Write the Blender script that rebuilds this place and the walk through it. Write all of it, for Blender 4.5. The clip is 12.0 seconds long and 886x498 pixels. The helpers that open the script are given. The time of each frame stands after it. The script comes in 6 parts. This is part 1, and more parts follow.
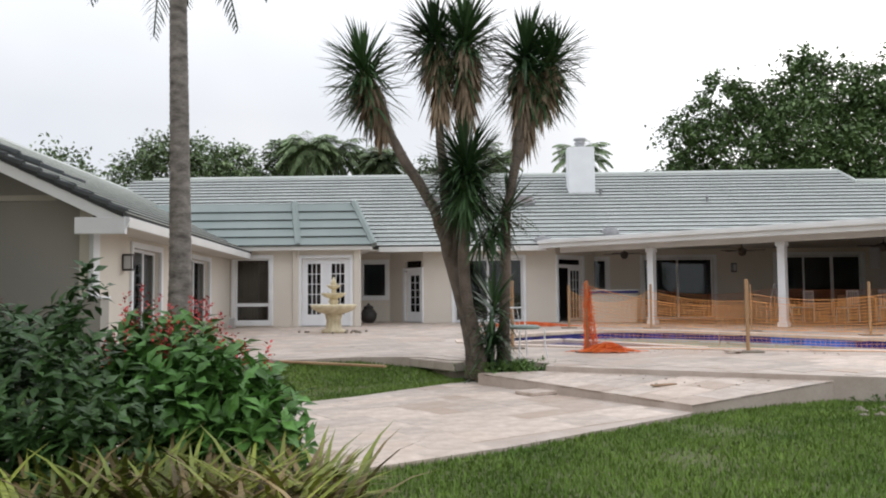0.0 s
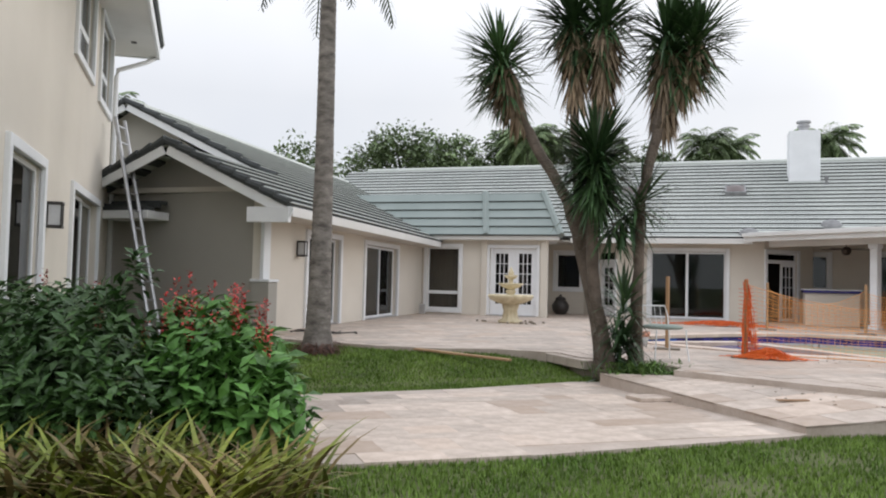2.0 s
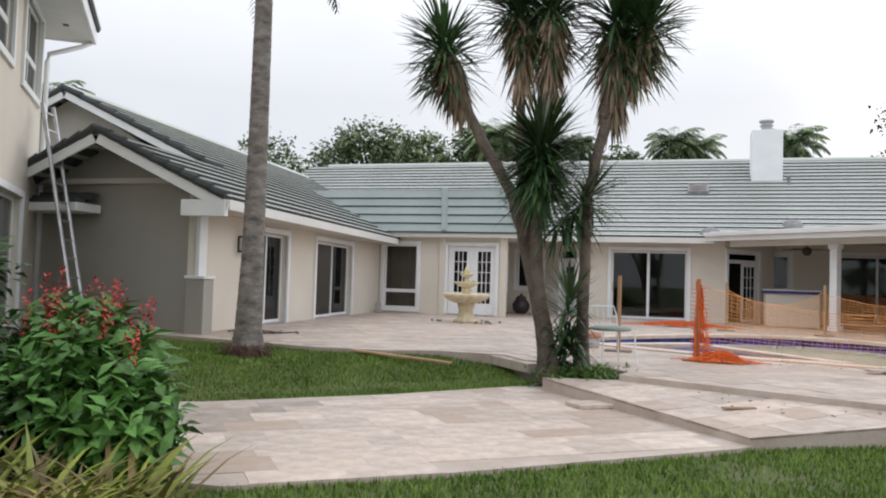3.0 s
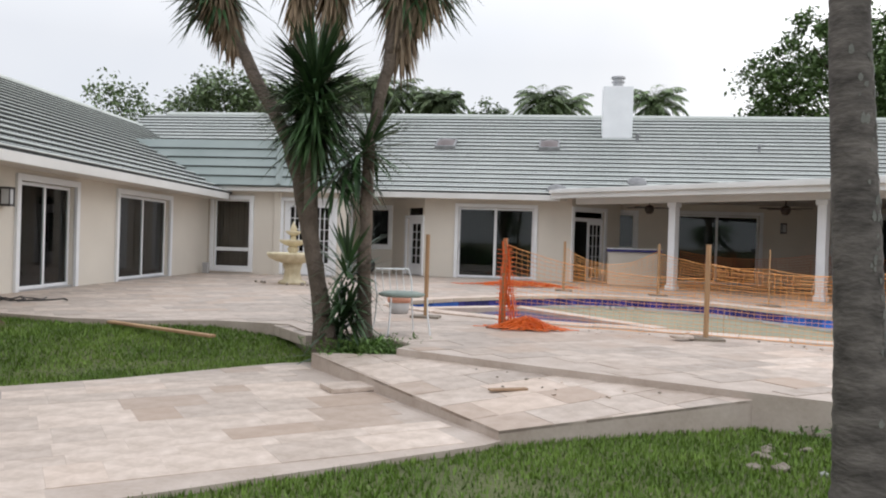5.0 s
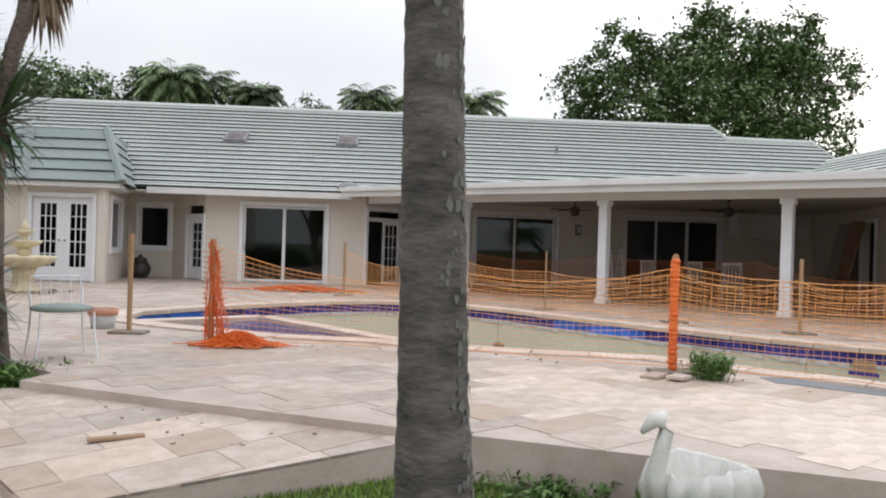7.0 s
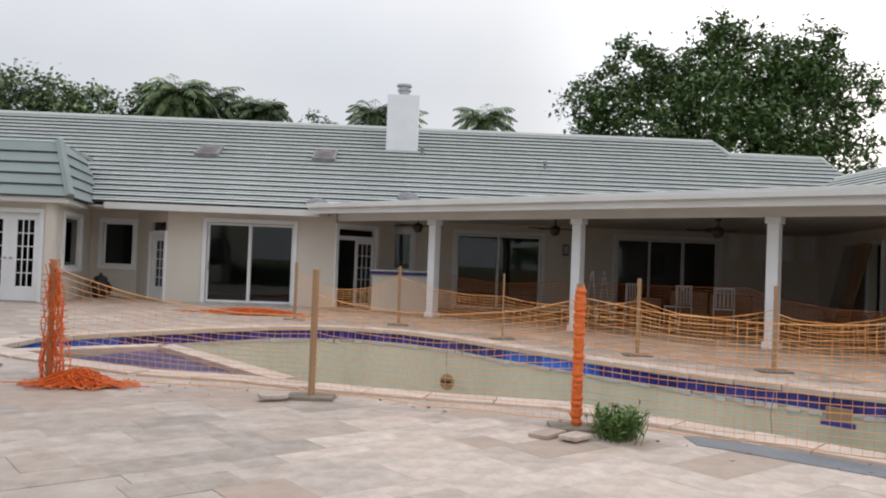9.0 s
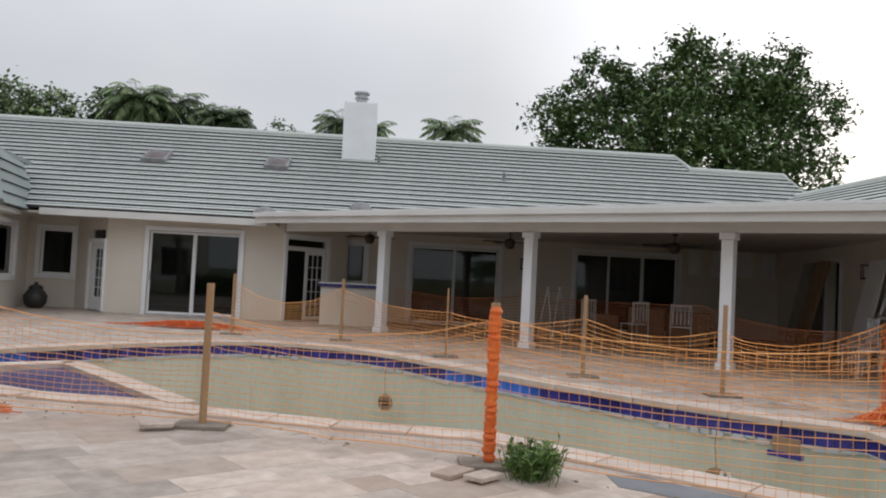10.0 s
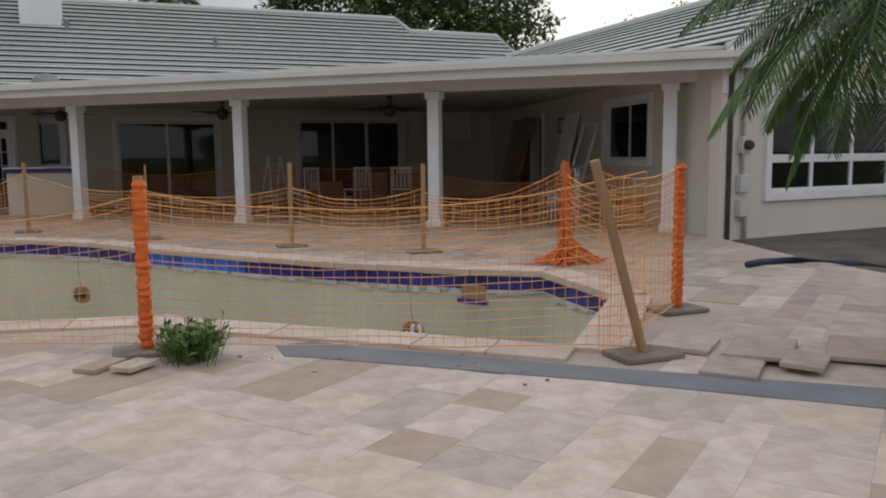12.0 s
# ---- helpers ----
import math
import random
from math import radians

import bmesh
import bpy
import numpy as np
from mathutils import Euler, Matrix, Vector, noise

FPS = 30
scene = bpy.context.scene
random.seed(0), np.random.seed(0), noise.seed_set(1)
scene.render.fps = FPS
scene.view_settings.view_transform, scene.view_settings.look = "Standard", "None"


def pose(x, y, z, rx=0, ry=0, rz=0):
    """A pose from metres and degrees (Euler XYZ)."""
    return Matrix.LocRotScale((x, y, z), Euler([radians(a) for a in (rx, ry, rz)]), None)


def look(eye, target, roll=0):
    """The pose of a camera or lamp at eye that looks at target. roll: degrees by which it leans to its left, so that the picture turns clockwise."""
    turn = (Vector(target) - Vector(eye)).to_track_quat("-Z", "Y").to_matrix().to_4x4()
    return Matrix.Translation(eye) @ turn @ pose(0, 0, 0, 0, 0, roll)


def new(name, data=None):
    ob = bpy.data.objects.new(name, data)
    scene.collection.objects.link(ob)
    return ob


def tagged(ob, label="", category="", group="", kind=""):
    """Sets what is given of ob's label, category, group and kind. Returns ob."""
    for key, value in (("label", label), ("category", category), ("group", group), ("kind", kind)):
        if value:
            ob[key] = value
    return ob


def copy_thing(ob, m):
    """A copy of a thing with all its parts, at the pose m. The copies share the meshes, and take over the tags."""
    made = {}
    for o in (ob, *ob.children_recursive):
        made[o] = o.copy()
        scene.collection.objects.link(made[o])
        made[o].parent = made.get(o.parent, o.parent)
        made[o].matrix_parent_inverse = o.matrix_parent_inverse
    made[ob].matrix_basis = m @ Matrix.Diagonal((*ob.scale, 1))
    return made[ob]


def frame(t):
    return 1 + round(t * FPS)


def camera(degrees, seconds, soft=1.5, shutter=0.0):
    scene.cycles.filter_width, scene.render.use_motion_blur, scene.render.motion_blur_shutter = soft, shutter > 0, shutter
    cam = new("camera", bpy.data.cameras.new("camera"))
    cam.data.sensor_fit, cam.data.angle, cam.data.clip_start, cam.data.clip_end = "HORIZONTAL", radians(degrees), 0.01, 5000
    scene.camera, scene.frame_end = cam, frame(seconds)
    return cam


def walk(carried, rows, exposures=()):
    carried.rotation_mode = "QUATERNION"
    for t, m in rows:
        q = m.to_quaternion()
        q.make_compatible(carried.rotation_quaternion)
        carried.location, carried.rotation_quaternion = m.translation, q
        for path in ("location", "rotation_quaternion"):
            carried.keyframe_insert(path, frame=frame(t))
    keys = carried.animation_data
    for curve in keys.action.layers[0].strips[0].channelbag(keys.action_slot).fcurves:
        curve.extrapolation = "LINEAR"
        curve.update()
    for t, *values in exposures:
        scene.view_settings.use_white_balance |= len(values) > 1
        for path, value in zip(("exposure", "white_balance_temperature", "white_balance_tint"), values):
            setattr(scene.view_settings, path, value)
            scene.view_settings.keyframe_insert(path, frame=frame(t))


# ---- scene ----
cam = camera(58.4, 12.0, soft=2.0)
PATH = [
    (0, (0.891, 0.273, 1.243), (0.827, 2.269, 1.358), -0.5),
    (0.5, (1.323, 0.537, 1.243), (1.264, 2.533, 1.351), -0.1),
    (1, (1.696, 0.682, 1.227), (1.469, 2.666, 1.33), 0.5),
    (1.5, (2.081, 0.614, 1.26), (1.562, 2.544, 1.347), 0.9),
    (2, (2.3, 0.719, 1.297), (1.654, 2.61, 1.38), 1.4),
    (2.5, (2.396, 1.018, 1.305), (1.775, 2.917, 1.397), 1.6),
    (4.5, (3.175, 2.617, 1.345), (2.79, 4.58, 1.34), 1.8),
    (5, (3.411, 2.951, 1.379), (3.122, 4.93, 1.36), 1.8),
    (5.5, (3.687, 3.399, 1.425), (3.505, 5.39, 1.406), 1.6),
    (6, (4.039, 3.902, 1.399), (3.958, 5.9, 1.394), 1.4),
    (6.5, (4.399, 4.2, 1.434), (4.418, 6.2, 1.431), 1.4),
    (7, (4.707, 4.396, 1.421), (4.818, 6.393, 1.418), 1.8),
    (9, (6.084, 5.651, 1.517), (6.131, 7.65, 1.559), 2.2),
    (9.5, (6.34, 6.04, 1.556), (6.401, 8.038, 1.634), 3.1),
    (10, (6.592, 6.279, 1.563), (6.707, 8.274, 1.639), 2.9),
    (10.5, (6.721, 6.332, 1.551), (6.951, 8.319, 1.54), 2.1),
    (11, (6.822, 6.403, 1.545), (7.211, 8.361, 1.414), 0.9),
    (11.5, (6.981, 6.443, 1.524), (7.536, 8.352, 1.303), -0.2),
    (12, (7.234, 6.471, 1.527), (7.96, 8.319, 1.291), -0.6),
]
walk(cam, [(t, look(eye, target, roll)) for t, eye, target, roll in PATH], exposures=[(0, 0.12, 6550, 11), (7.2, 0.14, 6550, 11), (9.0, -0.14, 6550, 11), (9.6, -0.19, 6550, 11), (10.1, -0.36, 6550, 11), (11.0, -0.53, 6550, 11), (12, -0.72, 6550, 11)])

# ---- sky and sun ----
world = bpy.data.worlds.new("sky")
scene.world = world
world.use_nodes = True
wn, wl = world.node_tree.nodes, world.node_tree.links
sky = wn.new("ShaderNodeTexSky")
sky.sky_type, sky.sun_disc = "NISHITA", False
sky.sun_elevation, sky.sun_rotation = radians(14), radians(36)
sky_dim = wn.new("ShaderNodeVectorMath")
sky_dim.operation = "SCALE"
sky_dim.inputs["Scale"].default_value = 0.09
wl.new(sky.outputs[0], sky_dim.inputs[0])
wc = wn.new("ShaderNodeTexCoord")
cloud = wn.new("ShaderNodeTexNoise")
cloud.inputs["Scale"].default_value, cloud.inputs["Detail"].default_value = 1.6, 4
wl.new(wc.outputs["Generated"], cloud.inputs["Vector"])
cloud_ramp = wn.new("ShaderNodeValToRGB")
cloud_ramp.color_ramp.elements[0].position, cloud_ramp.color_ramp.elements[1].position = 0.3, 0.7
cloud_ramp.color_ramp.elements[0].color, cloud_ramp.color_ramp.elements[1].color = (0.70, 0.75, 0.84, 1), (0.93, 0.94, 0.96, 1)
wl.new(cloud.outputs["Fac"], cloud_ramp.inputs[0])
cover = wn.new("ShaderNodeMix")
cover.data_type = "RGBA"
cover.inputs["Factor"].default_value = 0.88
wl.new(sky_dim.outputs[0], cover.inputs["A"])
wl.new(cloud_ramp.outputs[0], cover.inputs["B"])
split = wn.new("ShaderNodeSeparateXYZ")
wl.new(wc.outputs["Generated"], split.inputs[0])
zenith = wn.new("ShaderNodeMapRange")
zenith.inputs["From Min"].default_value, zenith.inputs["From Max"].default_value = 0.22, 0.9
zenith.inputs["To Min"].default_value, zenith.inputs["To Max"].default_value = 1.0, 2.2
wl.new(split.outputs["Z"], zenith.inputs["Value"])
overcast = wn.new("ShaderNodeVectorMath")
overcast.operation = "SCALE"
wl.new(cover.outputs["Result"], overcast.inputs[0])
# the cloud is thinner and brighter round the low sun
toward = wn.new("ShaderNodeVectorMath")
toward.operation = "DOT_PRODUCT"
toward.inputs[1].default_value = (0.57, 0.785, 0.24)
wl.new(wc.outputs["Generated"], toward.inputs[0])
glow = wn.new("ShaderNodeMapRange")
glow.interpolation_type = "SMOOTHSTEP"
glow.inputs["From Min"].default_value, glow.inputs["From Max"].default_value = 0.86, 1.0
glow.inputs["To Min"].default_value, glow.inputs["To Max"].default_value = 0.0, 0.75
wl.new(toward.outputs["Value"], glow.inputs["Value"])
bright = wn.new("ShaderNodeMath")
bright.operation = "ADD"
wl.new(zenith.outputs[0], bright.inputs[0])
wl.new(glow.outputs[0], bright.inputs[1])
wl.new(bright.outputs[0], overcast.inputs["Scale"])
wl.new(overcast.outputs[0], wn["Background"].inputs["Color"])
wn["Background"].inputs["Strength"].default_value = 1.0
sun = new("sun", bpy.data.lights.new("sun", "SUN"))
sun.data.energy, sun.data.angle, sun.data.color = 0.8, radians(20), (1, 0.95, 0.88)
sun.matrix_world = look((34.2, 47.1, 14.5), (0, 0, 0))


# ---- materials ----
def material(name, dark, light, scale=4.0, rough=0.8, fine=60.0, bump=0.15, metal=0.0, vary=0.0, accent=None, detail=5, stretch=(1, 1, 1), depth=0.01):
    m = bpy.data.materials.new(name)
    m.use_nodes = True
    n, l = m.node_tree.nodes, m.node_tree.links
    p = n["Principled BSDF"]
    c = n.new("ShaderNodeTexCoord")
    mp = n.new("ShaderNodeMapping")
    mp.inputs["Scale"].default_value = stretch
    l.new(c.outputs["Object"], mp.inputs["Vector"])
    a = n.new("ShaderNodeTexNoise")
    a.inputs["Scale"].default_value, a.inputs["Detail"].default_value = scale, detail
    b = n.new("ShaderNodeTexNoise")
    b.inputs["Scale"].default_value, b.inputs["Detail"].default_value = fine, 4
    for t in (a, b):
        l.new(mp.outputs[0], t.inputs["Vector"])
    add = n.new("ShaderNodeMath")
    add.operation = "MULTIPLY_ADD"
    add.inputs[1].default_value = 0.35
    l.new(b.outputs["Fac"], add.inputs[0])
    l.new(a.outputs["Fac"], add.inputs[2])
    r = n.new("ShaderNodeMapRange")
    r.inputs["From Min"].default_value, r.inputs["From Max"].default_value = 0.42, 0.92
    l.new(add.outputs[0], r.inputs["Value"])
    mix = n.new("ShaderNodeMix")
    mix.data_type = "RGBA"
    mix.inputs["A"].default_value, mix.inputs["B"].default_value = (*dark, 1), (*light, 1)
    l.new(r.outputs[0], mix.inputs["Factor"])
    out = mix.outputs["Result"]
    if vary:
        o = n.new("ShaderNodeObjectInfo")
        v = n.new("ShaderNodeMapRange")
        v.inputs["To Min"].default_value, v.inputs["To Max"].default_value = 1 - vary, 1 + vary
        l.new(o.outputs["Random"], v.inputs["Value"])
        g = n.new("ShaderNodeNewGeometry")
        v2 = n.new("ShaderNodeMapRange")
        v2.inputs["To Min"].default_value, v2.inputs["To Max"].default_value = 1 - vary, 1 + vary
        l.new(g.outputs["Random Per Island"], v2.inputs["Value"])
        mm = n.new("ShaderNodeMath")
        mm.operation = "MULTIPLY"
        l.new(v.outputs[0], mm.inputs[0])
        l.new(v2.outputs[0], mm.inputs[1])
        sc = n.new("ShaderNodeVectorMath")
        sc.operation = "SCALE"
        l.new(out, sc.inputs[0])
        l.new(mm.outputs[0], sc.inputs["Scale"])
        out = sc.outputs[0]
        if accent:
            # a few pieces of another tone
            both = n.new("ShaderNodeMath")
            both.operation = "ADD"
            l.new(o.outputs["Random"], both.inputs[0])
            l.new(g.outputs["Random Per Island"], both.inputs[1])
            part_ = n.new("ShaderNodeMath")
            part_.operation = "FRACT"
            l.new(both.outputs[0], part_.inputs[0])
            few = n.new("ShaderNodeMapRange")
            few.inputs["From Min"].default_value, few.inputs["From Max"].default_value = 0.7, 1.0
            few.inputs["To Max"].default_value = 0.6
            l.new(part_.outputs[0], few.inputs["Value"])
            am = n.new("ShaderNodeMix")
            am.data_type = "RGBA"
            am.inputs["B"].default_value = (*accent, 1)
            l.new(few.outputs[0], am.inputs["Factor"])
            l.new(out, am.inputs["A"])
            out = am.outputs["Result"]
    l.new(out, p.inputs["Base Color"])
    p.inputs["Roughness"].default_value, p.inputs["Metallic"].default_value = rough, metal
    if bump:
        bu = n.new("ShaderNodeBump")
        bu.inputs["Strength"].default_value, bu.inputs["Distance"].default_value = bump, depth
        l.new(b.outputs["Fac"], bu.inputs["Height"])
        l.new(bu.outputs[0], p.inputs["Normal"])
    return m


def leaf_material(name, dark, light, rough=0.5):
    m = material(name, dark, light, 1.2, rough, 8, 0, vary=0.35)
    m.node_tree.nodes["Principled BSDF"].inputs["Specular IOR Level"].default_value = 0.35
    return m


def glass_material(name, tint=(0.75, 0.8, 0.8)):
    m = bpy.data.materials.new(name)
    m.use_nodes = True
    n, l = m.node_tree.nodes, m.node_tree.links
    n.remove(n["Principled BSDF"])
    t, g, f, x = n.new("ShaderNodeBsdfTransparent"), n.new("ShaderNodeBsdfGlossy"), n.new("ShaderNodeFresnel"), n.new("ShaderNodeMixShader")
    t.inputs["Color"].default_value = (*tint, 1)
    g.inputs["Roughness"].default_value = 0.02
    f.inputs["IOR"].default_value = 1.45
    l.new(f.outputs[0], x.inputs[0])
    l.new(t.outputs[0], x.inputs[1])
    l.new(g.outputs[0], x.inputs[2])
    l.new(x.outputs[0], n["Material Output"].inputs["Surface"])
    return m


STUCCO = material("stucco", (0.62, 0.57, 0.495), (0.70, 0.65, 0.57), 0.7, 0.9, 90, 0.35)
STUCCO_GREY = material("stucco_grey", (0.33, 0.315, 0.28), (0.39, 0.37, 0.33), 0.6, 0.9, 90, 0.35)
WHITE = material("white_paint", (0.72, 0.73, 0.74), (0.82, 0.83, 0.84), 2, 0.5, 40, 0.05)
FASCIA = material("fascia_paint", (0.64, 0.63, 0.60), (0.74, 0.73, 0.71), 1.2, 0.55, 30, 0.05)
TILE = material("roof_tile", (0.50, 0.525, 0.495), (0.60, 0.62, 0.585), 0.6, 0.8, 25, 0.1, vary=0.03)
# near-black: weathered rake tiles, and the shadow lines painted under the roof courses
TILE_EDGE = material("weathered_tile_and_lap_shadow", (0.035, 0.04, 0.04), (0.07, 0.075, 0.075), 3, 0.9, 30, 0.2)
MANSARD = material("mansard_board", (0.21, 0.25, 0.235), (0.27, 0.31, 0.295), 0.8, 0.7, 25, 0.1, vary=0.05)
TRAV = material("travertine", (0.36, 0.285, 0.228), (0.565, 0.478, 0.412), 6.0, 0.6, 28, 0.2, vary=0.19, accent=(0.40, 0.28, 0.2), depth=0.004)
TRAV_BED = material("travertine_joint", (0.38, 0.305, 0.25), (0.54, 0.46, 0.40), 3.0, 0.7, 30, 0.2)
COPING = material("coping", (0.50, 0.385, 0.31), (0.64, 0.53, 0.45), 3, 0.7, 25, 0.2, vary=0.08)
CONCRETE = material("concrete", (0.30, 0.30, 0.30), (0.48, 0.47, 0.46), 3, 0.9, 40, 0.4)
WETGREY = material("fresh_mortar", (0.16, 0.175, 0.19), (0.25, 0.26, 0.27), 3, 0.9, 40, 0.5)
PLASTER = material("pool_plaster", (0.46, 0.46, 0.36), (0.62, 0.61, 0.5), 1.1, 0.85, 20, 0.25, stretch=(1, 1, 0.35))
POOLTILE = material("blue_tile", (0.022, 0.018, 0.11), (0.035, 0.035, 0.20), 3, 0.25, 20, 0.05, vary=0.35)
POOLTILE_LIGHT = material("light_blue_tile", (0.02, 0.08, 0.36), (0.04, 0.14, 0.5), 3, 0.25, 20, 0.05, vary=0.3)
EARTH = material("earth", (0.06, 0.045, 0.035), (0.16, 0.13, 0.1), 2, 0.95, 20, 0.8, depth=0.03)
LAWN = material("lawn_soil", (0.07, 0.085, 0.03), (0.13, 0.14, 0.055), 1.3, 0.95, 30, 0.8, depth=0.03)
# indoor shade put into the colour of the room walls and floor
ROOM_SHADE = material("room_shade_colour", (0.09, 0.085, 0.08), (0.15, 0.14, 0.13), 1, 0.9, 20, 0)
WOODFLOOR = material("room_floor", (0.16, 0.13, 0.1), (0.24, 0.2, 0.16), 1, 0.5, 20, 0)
GLASS = glass_material("glass")
WOOD = material("weathered_wood", (0.30, 0.17, 0.085), (0.48, 0.31, 0.17), 3, 0.85, 30, 0.3, stretch=(1, 1, 0.1))
ORANGE = material("orange_plastic", (0.80, 0.33, 0.08), (0.92, 0.47, 0.16), 5, 0.55, 40, 0.05)
# orange net plastic darkened to carry the porch shade in its colour
ORANGE_SHADED = material("shaded_orange_plastic", (0.34, 0.10, 0.035), (0.50, 0.17, 0.06), 5, 0.7, 40, 0.05)
ORANGE_DEEP = material("deep_orange_plastic", (0.62, 0.10, 0.012), (0.82, 0.19, 0.03), 5, 0.55, 40, 0.05)
CEILING = material("porch_ceiling", (0.52, 0.48, 0.42), (0.60, 0.56, 0.50), 1, 0.8, 30, 0.05)
METAL = material("grey_metal", (0.35, 0.35, 0.36), (0.55, 0.55, 0.56), 4, 0.4, 40, 0.05, metal=0.8)
BLACK = material("dark_metal", (0.02, 0.018, 0.017), (0.05, 0.045, 0.04), 4, 0.5, 40, 0.05)


# ---- builders ----
def bmnew():
    return bmesh.new()


def box(bm, x0, x1, y0, y1, z0, z1, m=None):
    mat = (m or Matrix()) @ Matrix.LocRotScale(((x0 + x1) / 2, (y0 + y1) / 2, (z0 + z1) / 2), None, (abs(x1 - x0), abs(y1 - y0), abs(z1 - z0)))
    return bmesh.ops.create_cube(bm, size=1, matrix=mat)["verts"]


def prism(bm, pts, z0, z1):
    lo = [bm.verts.new((x, y, z0)) for x, y in pts]
    hi = [bm.verts.new((x, y, z1)) for x, y in pts]
    n = len(pts)
    bm.faces.new(hi)
    bm.faces.new(lo[::-1])
    for i in range(n):
        bm.faces.new((lo[i], lo[(i + 1) % n], hi[(i + 1) % n], hi[i]))
    bmesh.ops.recalc_face_normals(bm, faces=bm.faces)


def tube(bm, pts, radii, n=10, close=True):
    rings = []
    pts = [Vector(p) for p in pts]
    for i, p in enumerate(pts):
        d = (pts[min(i + 1, len(pts) - 1)] - pts[max(i - 1, 0)]).normalized()
        a = d.orthogonal().normalized() if abs(d.z) < 0.95 else Vector((1, 0, 0))
        a = (a - d * a.dot(d)).normalized()
        b = d.cross(a)
        r = radii[i] if isinstance(radii, (list, tuple)) else radii
        rings.append([bm.verts.new(p + (a * math.cos(2 * math.pi * k / n) + b * math.sin(2 * math.pi * k / n)) * r) for k in range(n)])
    for q, w in zip(rings, rings[1:]):
        for k in range(n):
            bm.faces.new((q[k], q[(k + 1) % n], w[(k + 1) % n], w[k]))
    if close:
        bm.faces.new(rings[0][::-1])
        bm.faces.new(rings[-1])


def lathe(bm, profile, n=32, wave=None):
    rings = []
    for r, z in profile:
        rings.append([bm.verts.new((r * math.cos(2 * math.pi * k / n) * (1 + (wave(k, r, z) if wave else 0)), r * math.sin(2 * math.pi * k / n) * (1 + (wave(k, r, z) if wave else 0)), z)) for k in range(n)])
    for q, w in zip(rings, rings[1:]):
        for k in range(n):
            bm.faces.new((q[k], q[(k + 1) % n], w[(k + 1) % n], w[k]))
    bm.faces.new(rings[0][::-1])
    bm.faces.new(rings[-1])


def part(name, bm, mat, parent=None, label="", m=None, smooth=False, bevel=0.0):
    me = bpy.data.meshes.new(name)
    bm.to_mesh(me)
    bm.free()
    me.materials.append(mat)
    if smooth:
        me.polygons.foreach_set("use_smooth", [True] * len(me.polygons))
    ob = new(name, me)
    if parent:
        ob.parent = parent
    if m:
        ob.matrix_local = m
    if bevel:
        b = ob.modifiers.new("bevel", "BEVEL")
        b.width, b.segments, b.limit_method = bevel, 2, "ANGLE"
    if label:
        ob["label"] = label
    return ob


def raw(name, verts, faces, mat, parent=None, label="", smooth=False):
    me = bpy.data.meshes.new(name)
    me.from_pydata(verts, [], faces)
    me.materials.append(mat)
    if smooth:
        me.polygons.foreach_set("use_smooth", [True] * len(me.polygons))
    ob = new(name, me)
    if parent:
        ob.parent = parent
    if label:
        ob["label"] = label
    return ob


def thing(name, label, category, m=None, group="", kind=""):
    ob = new(name)
    ob.empty_display_size = 0.2
    if m:
        ob.matrix_world = m
    return tagged(ob, label, category, group, kind)


def along(a, b, z=0.0):
    """The frame of a wall seen from outside: x runs from a to b, y goes into the house."""
    return pose(a[0], a[1], z, 0, 0, math.degrees(math.atan2(b[1] - a[1], b[0] - a[0])))


def span(a, b):
    return math.hypot(b[0] - a[0], b[1] - a[1])


D = 0.32          # deck above the lawn
EAVE = 2.72


def wall(name, a, b, z0, z1, openings=(), mat=None, thick=0.2, label="", top=None):
    """A wall with openings (u0, u1, z0, z1) cut through it; top(u) gives a sloping upper edge."""
    m, ln = along(a, b), span(a, b)
    bm = bmnew()
    us = sorted({0.0, ln, *[o[0] for o in openings], *[o[1] for o in openings]})
    for u0, u1 in zip(us, us[1:]):
        mid = (u0 + u1) / 2
        zs = sorted([(o[2], o[3]) for o in openings if o[0] < mid < o[1]])
        z = z0
        for lo, hi in zs:
            if lo > z + 0.01:
                box(bm, u0, u1, 0, thick, z, lo)
            z = hi
        if z1 > z + 0.01:
            box(bm, u0, u1, 0, thick, z, z1)
    bmesh.ops.remove_doubles(bm, verts=bm.verts, dist=0.0005)
    ob = part(name, bm, mat or STUCCO, m=m)
    return tagged(ob, label or "tan stucco house wall with a sanded finish", "wall", kind="structure")


COUNT = {"window": 0, "door": 0}


def opening_thing(kind, label, m):
    COUNT[kind] += 1
    return thing("%s_%d" % (kind, COUNT[kind]), label, kind, m, kind="structure")


def casing(parent, u0, u1, z0, z1, w=0.1, sill=True, out=0.05, mat=None):
    for nm, q in (("casing", (u0 - w, u0, z0 - (w if sill else 0), z1 + w)), ("casing", (u1, u1 + w, z0 - (w if sill else 0), z1 + w)), ("casing", (u0, u1, z1, z1 + w))):
        bm = bmnew()
        box(bm, q[0], q[1], -out, 0.03, q[2], q[3])
        part(nm, bm, mat or WHITE, parent, bevel=0.008)
    if sill:
        bm = bmnew()
        box(bm, u0, u1, -out, 0.03, z0 - w, z0)
        part("window_sill", bm, mat or WHITE, parent, bevel=0.008)


